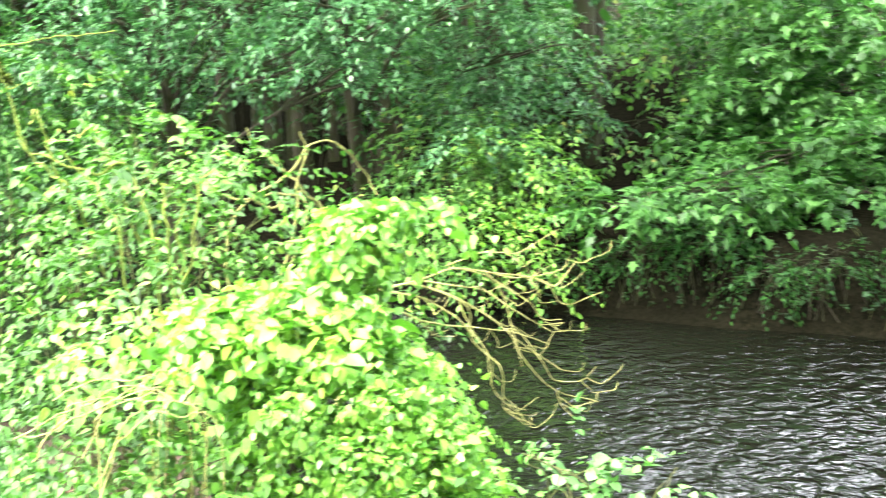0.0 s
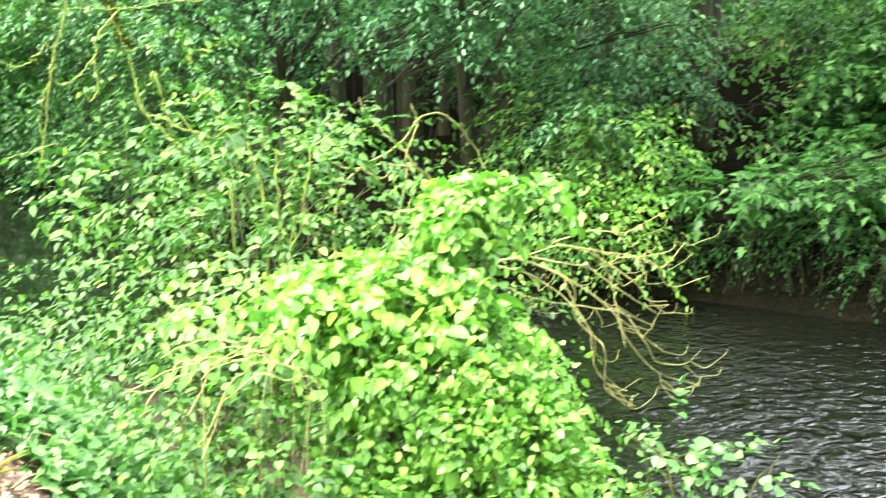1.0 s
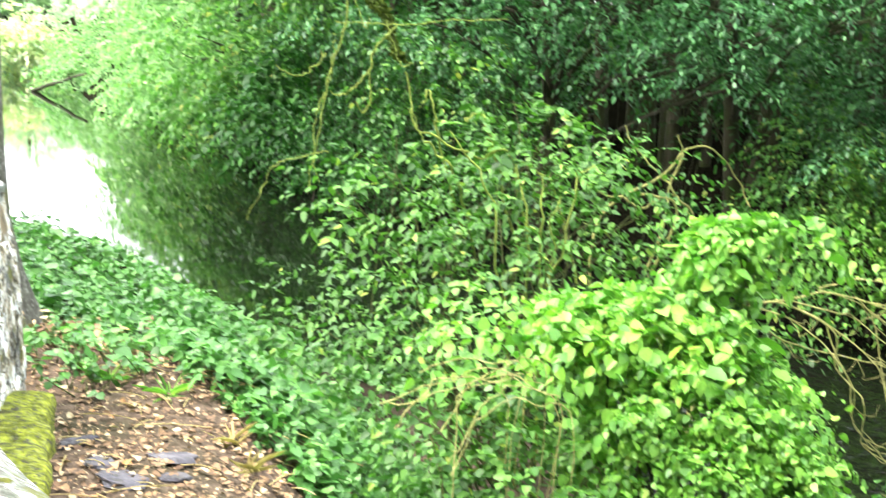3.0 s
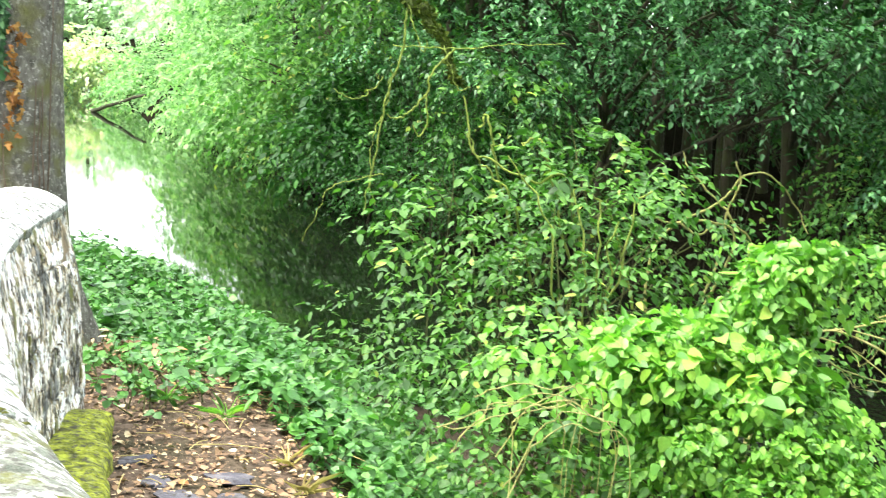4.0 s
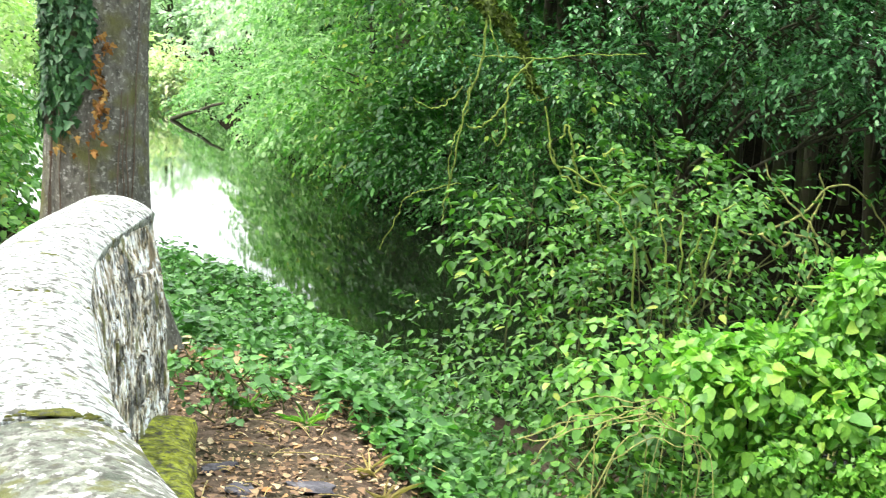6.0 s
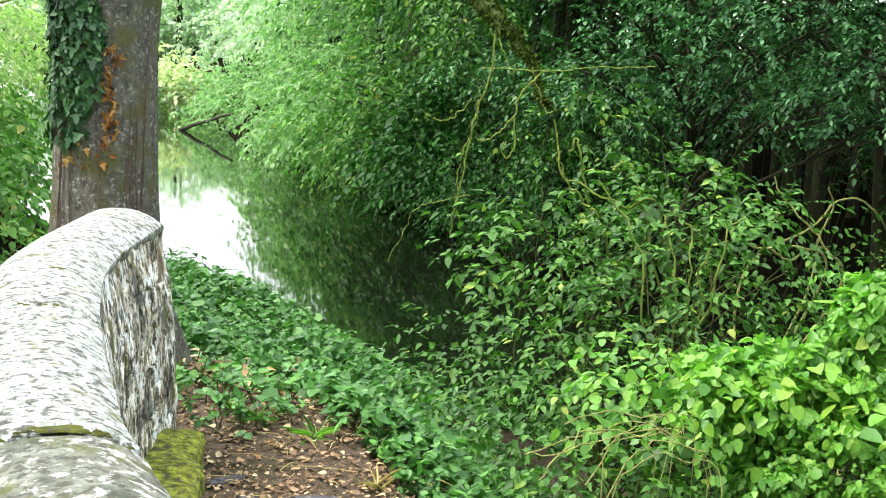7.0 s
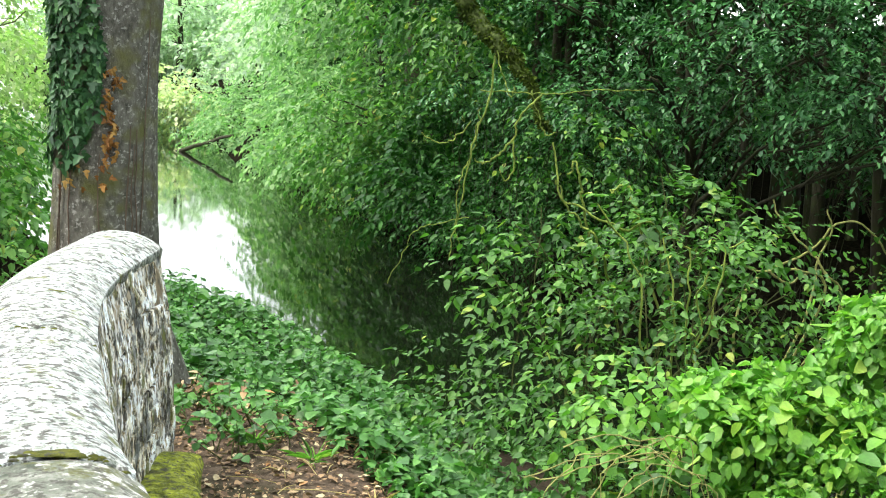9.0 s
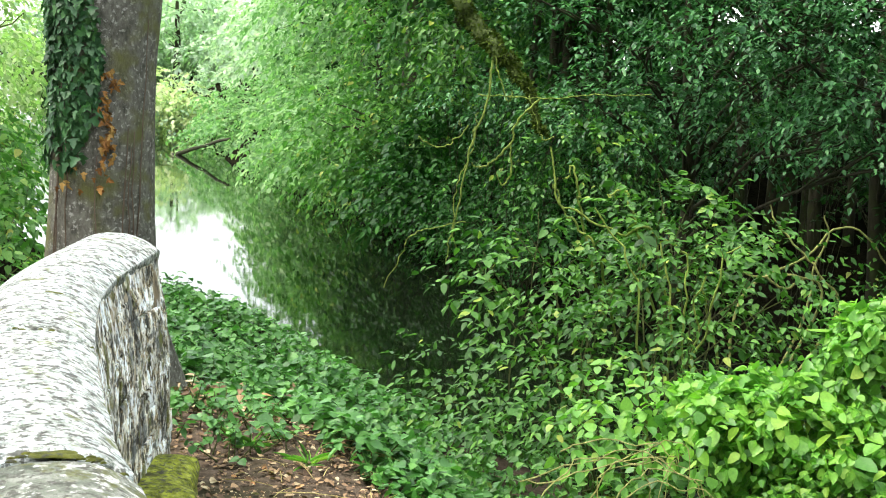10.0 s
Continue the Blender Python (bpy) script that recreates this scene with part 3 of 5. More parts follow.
def tree(name, at, tall, r, lobes, mat, label, leaf=0.1, n=700, count=9, spray=0.7, droop=0.4, bark=None, lean=(0, 0), outline=OVAL, group="", limbs=5, tilt=0.33):
    """A tapered trunk, limbs towards the lobes of the crown, and leafy sprays. lobes: (dx, dy, z, rx, ry, rz)."""
    x, y = at
    z0 = float(height(x, y)) - 0.15
    t = empty(name, (x, y, z0), label, "tree", group)
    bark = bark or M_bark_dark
    top = np.array([x + lean[0], y + lean[1], z0 + tall])
    path = curve([(x, y, z0), (x + lean[0] * 0.25 + rng.normal(0, 0.1), y + lean[1] * 0.25, z0 + tall * 0.35), (x + lean[0] * 0.65, y + lean[1] * 0.65 + rng.normal(0, 0.15), z0 + tall * 0.7), top], 14)
    v, q = tube_arrays(path, np.concatenate([[r * 1.5, r * 1.1], np.linspace(r, r * 0.25, 12)]), 0, 9)
    mesh_object("trunk", v, q, bark, t)
    sets, br = [], []
    vol = np.array([l[3] * l[4] * l[5] for l in lobes]) ** 0.6
    for l, share in zip(lobes, vol / vol.sum()):
        c_ = np.array([x + l[0], y + l[1], l[2]])
        sets.append(shell_sprays(c_, l[3:], max(int(n * share), 8), count, leaf, spray, droop, tilt=tilt))
        k = np.argmin(np.abs(path[:, 2] - (c_[2] - 0.35 * np.hypot(l[0], l[1]) - 0.3)))
        s0 = path[min(k, 11)]
        m_ = (s0 + c_) / 2 + np.array([0, 0, 0.25])
        br.append((curve([s0, m_, c_], 9, 0.03), r * 0.35, r * 0.08))
        for _ in range(limbs):
            e = c_ + rand_dirs(1)[0] * np.array(l[3:]) * 0.9
            br.append((curve([m_ + (c_ - m_) * rng.uniform(0.2, 1), (c_ + e) / 2 + rng.normal(0, 0.1, 3), e], 7, 0.02), r * 0.1 + 0.006, 0.004))
    branches("branch", br[::limbs + 1], bark, t)
    tubes("twig_mass", [q_ for k, q_ in enumerate(br) if k % (limbs + 1)], bark, t)
    foliage("crown", joined(*sets), mat, t, outline)
    return t


def bush(name, at, lobes, mat, label, leaf=0.07, n=400, count=8, spray=0.4, droop=0.45, outline=OVAL, group="", stems=14, stem_mat=None, category="shrub", near=False):
    x, y = at
    z0 = float(height(x, y)) - 0.05
    t = empty(name, (x, y, z0), label, category, group)
    sets, br = [], []
    vol = np.array([l[3] * l[4] * l[5] for l in lobes]) ** 0.6
    for l, share in zip(lobes, vol / vol.sum()):
        c_ = np.array([x + l[0], y + l[1], l[2]])
        sets.append(shell_sprays(c_, l[3:], max(int(n * share), 6), count, leaf, spray, droop, lo=0.35))
        for _ in range(max(2, stems // len(lobes))):
            e = c_ + rand_dirs(1, -0.1, 0.9)[0] * np.array(l[3:]) * 0.95
            b0 = np.array([x + rng.normal(0, 0.15), y + rng.normal(0, 0.15), z0])
            br.append((curve([b0, (b0 + e) / 2 + np.array([rng.normal(0, 0.12), rng.normal(0, 0.12), 0.25]), e], 9, 0.015), 0.0065, 0.0025))
    if near:
        branches("stem", br, stem_mat or M_stem, t)
    else:
        tubes("stem_mass", br, stem_mat or M_stem, t, 5)
    foliage("leaves", joined(*sets), mat, t, outline)
    return t


# far bank: trees, from downstream to upstream
FAR_TREE = "mature tree with dark foliage on the far bank"
MAPLE_TIERS = [(8.27, 13.70, 1.66), (8.97, 13.57, 1.34), (8.46, 13.57, 0.96), (9.35, 12.93, 1.02), (8.01, 13.76, 0.58), (8.84, 13.31, 0.45), (7.69, 13.82, 0.04), (8.46, 13.44, -0.06), (9.48, 12.74, 0.13), (8.01, 13.57, -0.42), (8.97, 13.18, -0.45),
               (7.55, 13.4, -0.45), (8.35, 13.1, -0.5), (9.05, 12.4, -0.3), (7.3, 12.1, -0.45), (7.9, 11.7, -0.4), (7.7, 12.7, -0.1), (8.5, 12.0, 0.1)]
MAPLE_LOW = [(5.6, 11.9, -0.32), (6.3, 11.75, -0.3)]
tree("maple_tree", (9.6, 13.4), 4.2, 0.07, [(x_ - 9.6, y_ - 13.4, z_, 0.62, 0.5, 0.16) for x_, y_, z_ in MAPLE_TIERS] + [(x_ - 9.6, y_ - 13.4, z_, 0.5, 0.4, 0.1) for x_, y_, z_ in MAPLE_LOW] + [(-0.6, 0.2, 0.2, 0.9, 0.9, 0.6)],
     M_maple, "broad-leaved tree overhanging the river with fresh green leaves", 0.11, 1850, 9, 0.42, 0.3, outline=MAPLE, tilt=0.2)
tree("tree", (6.7, 15.4), 13, 0.13, [(-2.6, -0.2, 6.0, 2.2, 2.6, 1.8), (-2.4, 0.5, 9, 2.2, 3, 2.0), (-1.8, 1.0, 4.2, 1.3, 1.4, 1.0)], M_wood, FAR_TREE, 0.17, 1700, 9, 0.9, group="woodland trees")
tree("tree", (5.9, 16.3), 12, 0.15, [(-2.0, 0, 7, 2.2, 2.6, 2.2), (-1.4, 0, 4.4, 1.6, 1.6, 1.1)], M_wood, FAR_TREE, 0.14, 700, 9, 0.9, group="woodland trees")
tree("tree", (3.6, 18.6), 12, 0.1, [(0, -1.0, 3.2, 2.2, 1.6, 1.6), (0, 0, 6.5, 3, 3, 2.4), (-1, -1.5, 1.6, 1.5, 1.1, 0.9)], M_blue, "tree with dull bluish-green leaves on the far bank", 0.095, 1000, 9, 0.8, group="woodland trees")
tree("tree", (0.9, 22.6), 12, 0.22, [(-0.5, -2.2, 3.0, 2.2, 1.7, 1.7), (0, 0, 6.5, 3, 3, 2.4), (0.6, -2.6, 1.2, 1.6, 1.2, 1.0)], M_wood, FAR_TREE, 0.09, 2300, 9, 0.8, group="woodland trees")
tree("willow_tree", (-1.9, 28.0), 12, 0.28, [(0.5, -2.6, 3.0, 1.9, 1.8, 2.4), (0.6, 0, 7, 3.0, 3.2, 2.6), (-0.2, -3.0, 0.5, 1.4, 1.4, 1.4), (1.6, -3.4, 1.5, 1.5, 1.4, 1.6)], M_mid, "large tree with light green foliage hanging to the water", 0.125, 1900, 10, 0.8, 0.45)
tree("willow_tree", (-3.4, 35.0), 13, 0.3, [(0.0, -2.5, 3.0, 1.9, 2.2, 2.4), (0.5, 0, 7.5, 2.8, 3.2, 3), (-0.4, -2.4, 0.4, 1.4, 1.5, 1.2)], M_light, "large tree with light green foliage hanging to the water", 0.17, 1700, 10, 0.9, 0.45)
tree("willow_tree", (-5.2, 46.0), 13, 0.3, [(-0.6, -2.0, 2.4, 2.0, 2.2, 2.4), (0.8, 0, 7.0, 2.8, 3.0, 2.8)], M_light, "light green tree over the far river bend, paled for haze", 0.2, 1100, 10, 1.1, 0.7)


def far_bank_y(x):
    return float(np.interp(-x, [-9.2, -7.1, -5.3, -2.6, -0.2, 2.1, 4.2, 8.5], [5, 10.2, 12.1, 15.6, 19.5, 24.5, 30, 41]))


def in_gap(x, y):
    """The break in the trees through which the sky falls on the rippled water."""
    return y > 12 and 0.42 < (x - 5.1) / (y - 8.7) < 0.85


# woodland behind the far bank: thin trunks with crowns that close the canopy
for k in range(34):
    x_ = rng.uniform(-3.0, 9.5)
    y_ = max(far_bank_y(x_) + rng.uniform(3.0, 12), x_ * 2.25)
    if in_gap(x_, y_):
        continue
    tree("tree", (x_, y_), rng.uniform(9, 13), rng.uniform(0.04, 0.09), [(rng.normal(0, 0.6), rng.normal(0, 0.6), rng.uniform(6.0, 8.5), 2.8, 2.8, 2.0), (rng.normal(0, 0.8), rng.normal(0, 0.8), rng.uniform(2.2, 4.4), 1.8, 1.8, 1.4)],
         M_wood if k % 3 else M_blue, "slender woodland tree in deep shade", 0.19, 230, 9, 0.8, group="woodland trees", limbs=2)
for k in range(54):
    x_ = rng.uniform(-4.5, 13)
    y_ = max(far_bank_y(x_) + rng.uniform(1.6, 9 + 0.12 * k), x_ * 1.7)
    s_ = rng.uniform(0.8, 1.5)
    if 0.12 < x_ / y_ < 0.27 and y_ < 22 or 0.38 < x_ / y_ < 0.62 and y_ < 14.5:
        continue
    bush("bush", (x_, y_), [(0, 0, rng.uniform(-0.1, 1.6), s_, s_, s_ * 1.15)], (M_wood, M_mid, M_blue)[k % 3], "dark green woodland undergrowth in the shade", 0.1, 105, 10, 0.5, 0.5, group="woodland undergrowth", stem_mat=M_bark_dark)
for k in range(26):
    a_ = radians(-14 + 2.4 * k)
    d_ = rng.uniform(42, 50)
    x_, y_ = d_ * math.sin(a_), d_ * math.cos(a_)
    if -0.08 > x_ / y_ > -0.45 or in_gap(x_, y_):
        continue
    tree("tree", (x_, y_), 10, 0.25, [(0, 0, 2.0, 2.8, 2.8, 2.6), (0, 0, 6.5, 3.2, 3.2, 2.8)], M_wood, "distant tree at the back of the wood", 0.34, 420, 9, 1.3, group="distant trees", limbs=3)

for k in range(16):
    a_, d_ = radians(6 + 1.9 * k), rng.uniform(25, 33)
    bush("bush", (d_ * math.sin(a_), d_ * math.cos(a_)), [(0, 0, 0.9, 1.3, 1.3, 1.2)], M_wood, "dark green woodland undergrowth in the shade", 0.15, 90, 8, 0.7, 0.5, group="woodland undergrowth", stem_mat=M_bark_dark)

# pale bluish sprays in the gaps between the trunks
for x_, y_, z_, r_ in ((2.2, 15.2, 1.1, 0.6), (3.2, 14.6, 1.3, 0.5), (4.3, 15.0, 1.2, 0.6), (5.2, 14.6, 1.3, 0.5), (1.2, 16.6, 1.2, 0.7), (0.2, 17.8, 1.2, 0.7), (4.6, 13.8, 0.7, 0.4), (5.8, 14.2, 0.6, 0.5), (1.8, 17.6, 0.4, 0.7), (-0.6, 19.5, 1.2, 0.8)):
    bush("bush", (x_, y_ + 0.8), [(0, -0.8, z_, r_, r_ * 0.6, r_ * 0.6), (0.4, -0.6, z_ - 0.3, r_ * 0.6, r_ * 0.5, r_ * 0.4)], M_blue, "loose bluish-green bush between the trunks", 0.075, 85, 10, 0.4, 0.4, group="woodland undergrowth", stem_mat=M_bark_dark)

# unseen trees added on the other side of the bridge, blocking low skylight
for k in range(15):
    x_, y_ = -17 + 2.5 * k + rng.normal(0, 0.4), -8.5 - 2.5 * (k % 3)
    tree("tree", (x_, y_), 11, 0.22, [(0, 0, 3.0, 1.9, 1.9, 2.2), (0, 0, 7.5, 2.4, 2.4, 2.8)], M_wood, "unseen tree added beyond the bridge to block low sky", 0.36, 480, 9, 1.2, group="trees beyond the bridge", limbs=3)

# boughs out of view, hung over the river to keep skylight off the bank
tree("tree", (9.4, 11.8), 9, 0.14, [(x_ - 9.4, y_ - 11.8, z_, 1.0, 1.0, 0.35) for x_, y_, z_ in ((3.4, 6.4, 3.5), (4.6, 7.2, 3.6), (5.3, 8.9, 3.7), (6.4, 8.0, 3.6), (4.1, 8.7, 3.7), (7.6, 7.0, 3.7), (5.8, 6.0, 3.6), (5.2, 11.2, 3.1), (6.3, 10.7, 3.1), (7.4, 10.1, 3.2), (8.4, 9.3, 3.2), (6.1, 9.6, 3.3), (7.3, 8.8, 3.3))], M_wood, "tall tree with boughs added out of view to shade the bank", 0.18, 1100, 9, 0.8, group="woodland trees", limbs=4)
# more unseen trees, added left of the road to dim the far bank
for x_, y_ in ((-9.5, -5.5), (-10.5, -2.2), (-11.5, 1.0), (-12.0, 4.0)):
    tree("tree", (x_, y_), 9, 0.22, [(0, 0, 2.4, 1.9, 1.9, 2.0), (0, 0, 6.2, 2.2, 2.2, 2.4)], M_wood, "unseen tree added beside the road to block skylight", 0.34, 420, 9, 1.1, group="trees beyond the bridge", limbs=3)

# unseen trees added to close the river downstream and darken bank and reflections
for x_, y_ in ((12.4, 5.8), (11.6, 3.2), (11.8, 0.4), (12.2, -3.0), (13.6, 7.8), (13.2, 10.6), (13.6, 13.4)):
    tree("tree", (x_, y_), 8, 0.2, [(-1.3, 0, 0.9, 1.3, 1.4, 1.3), (-0.8, 0, 3.6, 1.8, 1.8, 1.8), (0, 0, 6.4, 2.0, 2.0, 1.8)], M_wood, "unseen tree added downstream to darken the bank and water", 0.26, 210, 9, 0.9, group="downstream trees", limbs=3)

# bluish leaves on a leaning tree at the water
tree("tree", (3.9, 15.0), 5, 0.09, [(-0.7, -2.2, 1.45, 0.7, 0.5, 0.45), (0.4, -2.3, 1.6, 0.6, 0.5, 0.45), (-1.7, -1.8, 2.0, 0.7, 0.5, 0.5), (-0.2, -1.8, 2.3, 1.0, 0.6, 0.4), (1.1, -2.0, 1.1, 0.6, 0.5, 0.5), (1.4, -1.4, 2.0, 0.8, 0.6, 0.5)], M_blue, "leaning tree with dull bluish-green leaves over the water", 0.07, 700, 10, 0.38, 0.35, lean=(-0.5, -1.2), tilt=0.2)
tree("tree", (1.9, 16.6), 5, 0.09, [(x_ - 1.9, y_ - 16.6, z_, 0.55, 0.4, 0.16) for x_, y_, z_ in ((0.5, 14.4, 2.15), (1.1, 14.1, 1.8), (1.75, 13.9, 2.0), (2.25, 13.8, 1.55), (2.9, 13.5, 1.95), (2.65, 13.3, 1.2), (3.15, 13.1, 1.55), (3.1, 13.0, 0.9), (1.4, 14.1, 1.4), (0.7, 14.5, 1.3), (2.0, 14.0, 2.5), (1.0, 14.6, 2.6), (2.9, 13.6, 2.5))],
     M_blue, "leaning tree with dull bluish-green leaves over the water", 0.07, 560, 10, 0.38, 0.35, lean=(-0.2, -1.4), tilt=0.2)
for x_, y_, r_ in ((2.9, 18.0, 0.07), (1.3, 20.0, 0.07), (6.95, 15.9, 0.13), (6.3, 16.2, 0.07), (5.6, 15.6, 0.05), (7.6, 17.5, 0.07), (3.7, 17.4, 0.08), (2.1, 18.6, 0.07), (4.4, 16.2, 0.07), (0.5, 21.0, 0.08), (3.2, 19.6, 0.06), (4.9, 17.2, 0.06)):
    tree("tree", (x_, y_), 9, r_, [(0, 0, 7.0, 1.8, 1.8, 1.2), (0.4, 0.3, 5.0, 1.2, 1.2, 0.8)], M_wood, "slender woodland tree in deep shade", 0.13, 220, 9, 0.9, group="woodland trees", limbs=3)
# high boughs added above the view, reaching over the water to shade the bank
for x_, y_, dx, dy in ((2.4, 19.0, -0.4, -4.0), (0.6, 22.0, -0.6, -4.2), (-1.0, 26.0, 0.4, -4.0)):
    tree("tree", (x_, y_), 10, 0.075, [(dx, dy - 0.6, 4.4, 2.0, 2.0, 0.6), (dx * 0.5, dy * 0.5, 5.6, 2.4, 2.2, 1.0), (0, 0, 8.0, 2.6, 2.6, 1.6)], M_wood, "tall tree with boughs added out of view to shade the bank", 0.17, 520, 10, 0.9, group="woodland trees", limbs=4)
for k in range(2):
    x_ = 6.6 + 1.5 * k
    bush("bush", (x_, far_bank_y(x_) + 1.2 + 0.5 * (k % 3)), [(0, 0, -0.55 + 0.25 * (k % 3), 0.5, 0.5, 0.4)], M_wood, "dark low undergrowth on the shaded bank", 0.08, 90, 8, 0.35, 0.5, group="far bank bushes", stem_mat=M_bark_dark)

for k in range(9):
    x_ = 5.3 + 0.42 * k
    bush("bush", (x_, far_bank_y(x_) + 0.35), [(0, -0.1, -1.0 + 0.16 * (k % 3), 0.38, 0.3, 0.22)], M_wood, "dark low plants on the shaded river bank", 0.05, 75, 8, 0.26, 0.6, group="far bank bushes", stem_mat=M_bark_dark)

# far bank undergrowth
for k, (x_, y_, z_, rx, rz, m_, n_) in enumerate([
        (4.25, 13.3, 0.15, 0.6, 0.65, M_mid, 130), (4.75, 12.7, 0.0, 0.38, 0.4, M_bush, 80), (5.15, 12.9, -0.35, 0.3, 0.3, M_bush, 50), (4.4, 13.2, -0.2, 0.5, 0.5, M_mid, 130), (4.9, 13.6, 0.8, 0.5, 0.5, M_blue, 90), (2.2, 17.2, -0.5, 0.9, 0.6, M_wood, 120),
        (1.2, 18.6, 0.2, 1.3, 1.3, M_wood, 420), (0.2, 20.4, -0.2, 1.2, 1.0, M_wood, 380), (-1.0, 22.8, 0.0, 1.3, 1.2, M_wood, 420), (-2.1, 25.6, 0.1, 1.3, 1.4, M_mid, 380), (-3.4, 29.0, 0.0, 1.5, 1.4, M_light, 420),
        (-4.6, 33.5, 0.2, 1.4, 1.5, M_light, 320), (-5.6, 38.5, 0.2, 1.3, 1.4, M_light, 320), (-6.6, 42.5, -0.2, 1.2, 1.3, M_light, 240), (-8.2, 45.0, -0.1, 1.5, 1.3, M_light, 240), (-4.5, 36.4, -0.3, 1.2, 1.1, M_light, 240), (-10.4, 47.5, -0.2, 1.5, 1.2, M_haze_leaf, 240), (-7.6, 40.4, -0.6, 0.9, 0.8, M_light, 220), (-8.3, 42.2, -0.5, 1.0, 0.9, M_light, 220)]):
    bush("bush", (x_, y_), [(0, 0, z_, rx, rx, rz), (-0.5, -0.8, z_ - 0.5, rx * 0.8, rx * 0.8, rz * 0.6)], m_, "leafy undergrowth overhanging the far water edge", 0.07 if y_ < 22 else 0.14, int(n_ * (1.5 if y_ < 22 else 0.8)), 10, 0.5, 0.5, group="far bank bushes", stem_mat=M_bark_dark)

for k in range(16):
    x_ = 0.4 - 0.42 * k
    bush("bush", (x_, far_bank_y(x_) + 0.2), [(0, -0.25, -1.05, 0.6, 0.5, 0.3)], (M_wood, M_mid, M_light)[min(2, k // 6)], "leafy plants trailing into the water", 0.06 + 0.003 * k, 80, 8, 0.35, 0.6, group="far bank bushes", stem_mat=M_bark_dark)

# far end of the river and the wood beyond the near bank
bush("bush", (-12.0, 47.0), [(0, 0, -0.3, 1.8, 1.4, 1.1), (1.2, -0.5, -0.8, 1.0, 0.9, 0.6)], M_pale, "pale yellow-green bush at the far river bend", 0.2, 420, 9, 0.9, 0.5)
# whitened leaves stand for the haze and bright sky behind the bend
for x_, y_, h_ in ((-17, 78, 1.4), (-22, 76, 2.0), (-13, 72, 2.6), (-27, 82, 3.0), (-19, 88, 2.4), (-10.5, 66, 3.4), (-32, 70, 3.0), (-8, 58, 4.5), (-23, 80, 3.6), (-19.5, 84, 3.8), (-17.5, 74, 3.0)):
    tree("tree", (x_, y_), h_ + 2.5, 0.2, [(0, 0, h_ * 0.5, 2.8, 2.8, h_ * 0.55), (0.5, 0, h_ + 0.5, 2.0, 2.0, 1.4)], M_haze_leaf, "distant tree at the river bend, leaves paled for haze", 0.32, 420, 9, 1.3, group="distant trees")
for k in range(24):
    y_ = 10.0 + 0.36 * k
    x_ = -0.375 * y_ - 0.5 - 0.9 * (k % 4)
    tree("sapling", (x_, y_), 5.5 + 0.3 * (k % 5), 0.022 + 0.006 * (k % 4), [(0.1, 0, 3.6, 1.0, 1.0, 1.2), (0, 0, 1.5, 0.8, 0.8, 0.9)], M_sap, "thin sapling with fresh light green leaves", 0.07, 130, 9, 0.4, group="saplings", limbs=4, bark=M_stem)
for k in range(10):
    a_, d_ = radians(-20 - 1.1 * k), 21 + 1.9 * (k % 5)
    bush("bush", (d_ * math.sin(a_), d_ * math.cos(a_)), [(0, 0, 0.8, 1.5, 1.5, 1.5)], M_sap, "fresh green undergrowth on the near bank", 0.14, 130, 8, 0.6, 0.5, group="near bank undergrowth")
for k in range(30):
    y_ = 9.2 + 0.27 * k
    x_ = -0.36 * y_ - 0.5 - 0.75 * (k % 5)
    bush("bush", (x_, y_), [(0, 0, 0.05 + 0.2 * (k % 3), 0.75, 0.75, 0.75)], M_mid, "fresh green undergrowth on the near bank", 0.085, 150, 9, 0.35, 0.5, group="near bank undergrowth")

# tree with ivy beside the parapet
ivy_tree = empty("tree", (-2.59, 8.6, float(height(-2.59, 8.6)) - 0.1), "grey-barked tree trunk with a band of climbing ivy", "tree")
zs = np.array([-0.75, -0.45, -0.15, 0.2, 0.6, 1.1, 1.5, 1.75, 2.0, 3.2, 5.0, 7.5])
rad = np.array([0.62, 0.5, 0.41, 0.34, 0.315, 0.305, 0.305, 0.322, 0.34, 0.33, 0.28, 0.16])
path = np.stack([-2.585 + 0.0 * zs, 8.6 + 0.01 * zs, zs], -1)
v, q = tube_arrays(path, rad, 0, 40)
for p in v:
    a = math.atan2(p[1] - 8.6, p[0] + 2.585)
    k = 1 + 0.03 * math.sin(9 * a + p[2]) + 0.12 * max(0, 0.1 - p[2]) * math.sin(5 * a)
    p[0], p[1] = -2.585 + (p[0] + 2.585) * k, 8.6 + (p[1] - 8.6) * k
mesh_object("trunk", v, q, M_bark, ivy_tree)
sets, br = [], []
for k in range(7):
    a = rng.uniform(0, 6.28)
    e = np.array([-2.6 + 2.6 * math.cos(a), 9.0 + 2.2 * math.sin(a), rng.uniform(8.0, 10.5)])
    br.append((curve([(-2.59, 8.65, 4.6 + 0.4 * k), ((-2.59 + e[0]) / 2, (8.6 + e[1]) / 2, e[2] - 0.2), e], 9, 0.04), 0.09, 0.02))
    sets.append(shell_sprays(e, (1.2, 1.2, 0.8), 40, 9, 0.12, 0.7))
branches("branch", br, M_bark, ivy_tree)
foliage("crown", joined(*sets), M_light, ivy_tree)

# bright climber-covered bush on the bank
MOUND = [(1.27, 5.55, -0.38, 0.56, 0.48, 0.74), (1.05, 5.65, 0.2, 0.34, 0.3, 0.26), (1.45, 5.35, -0.8, 0.62, 0.55, 0.7), (1.38, 5.75, 0.46, 0.17, 0.2, 0.28), (0.78, 5.65, 0.3, 0.18, 0.2, 0.12), (1.56, 5.8, 0.68, 0.13, 0.12, 0.07)]
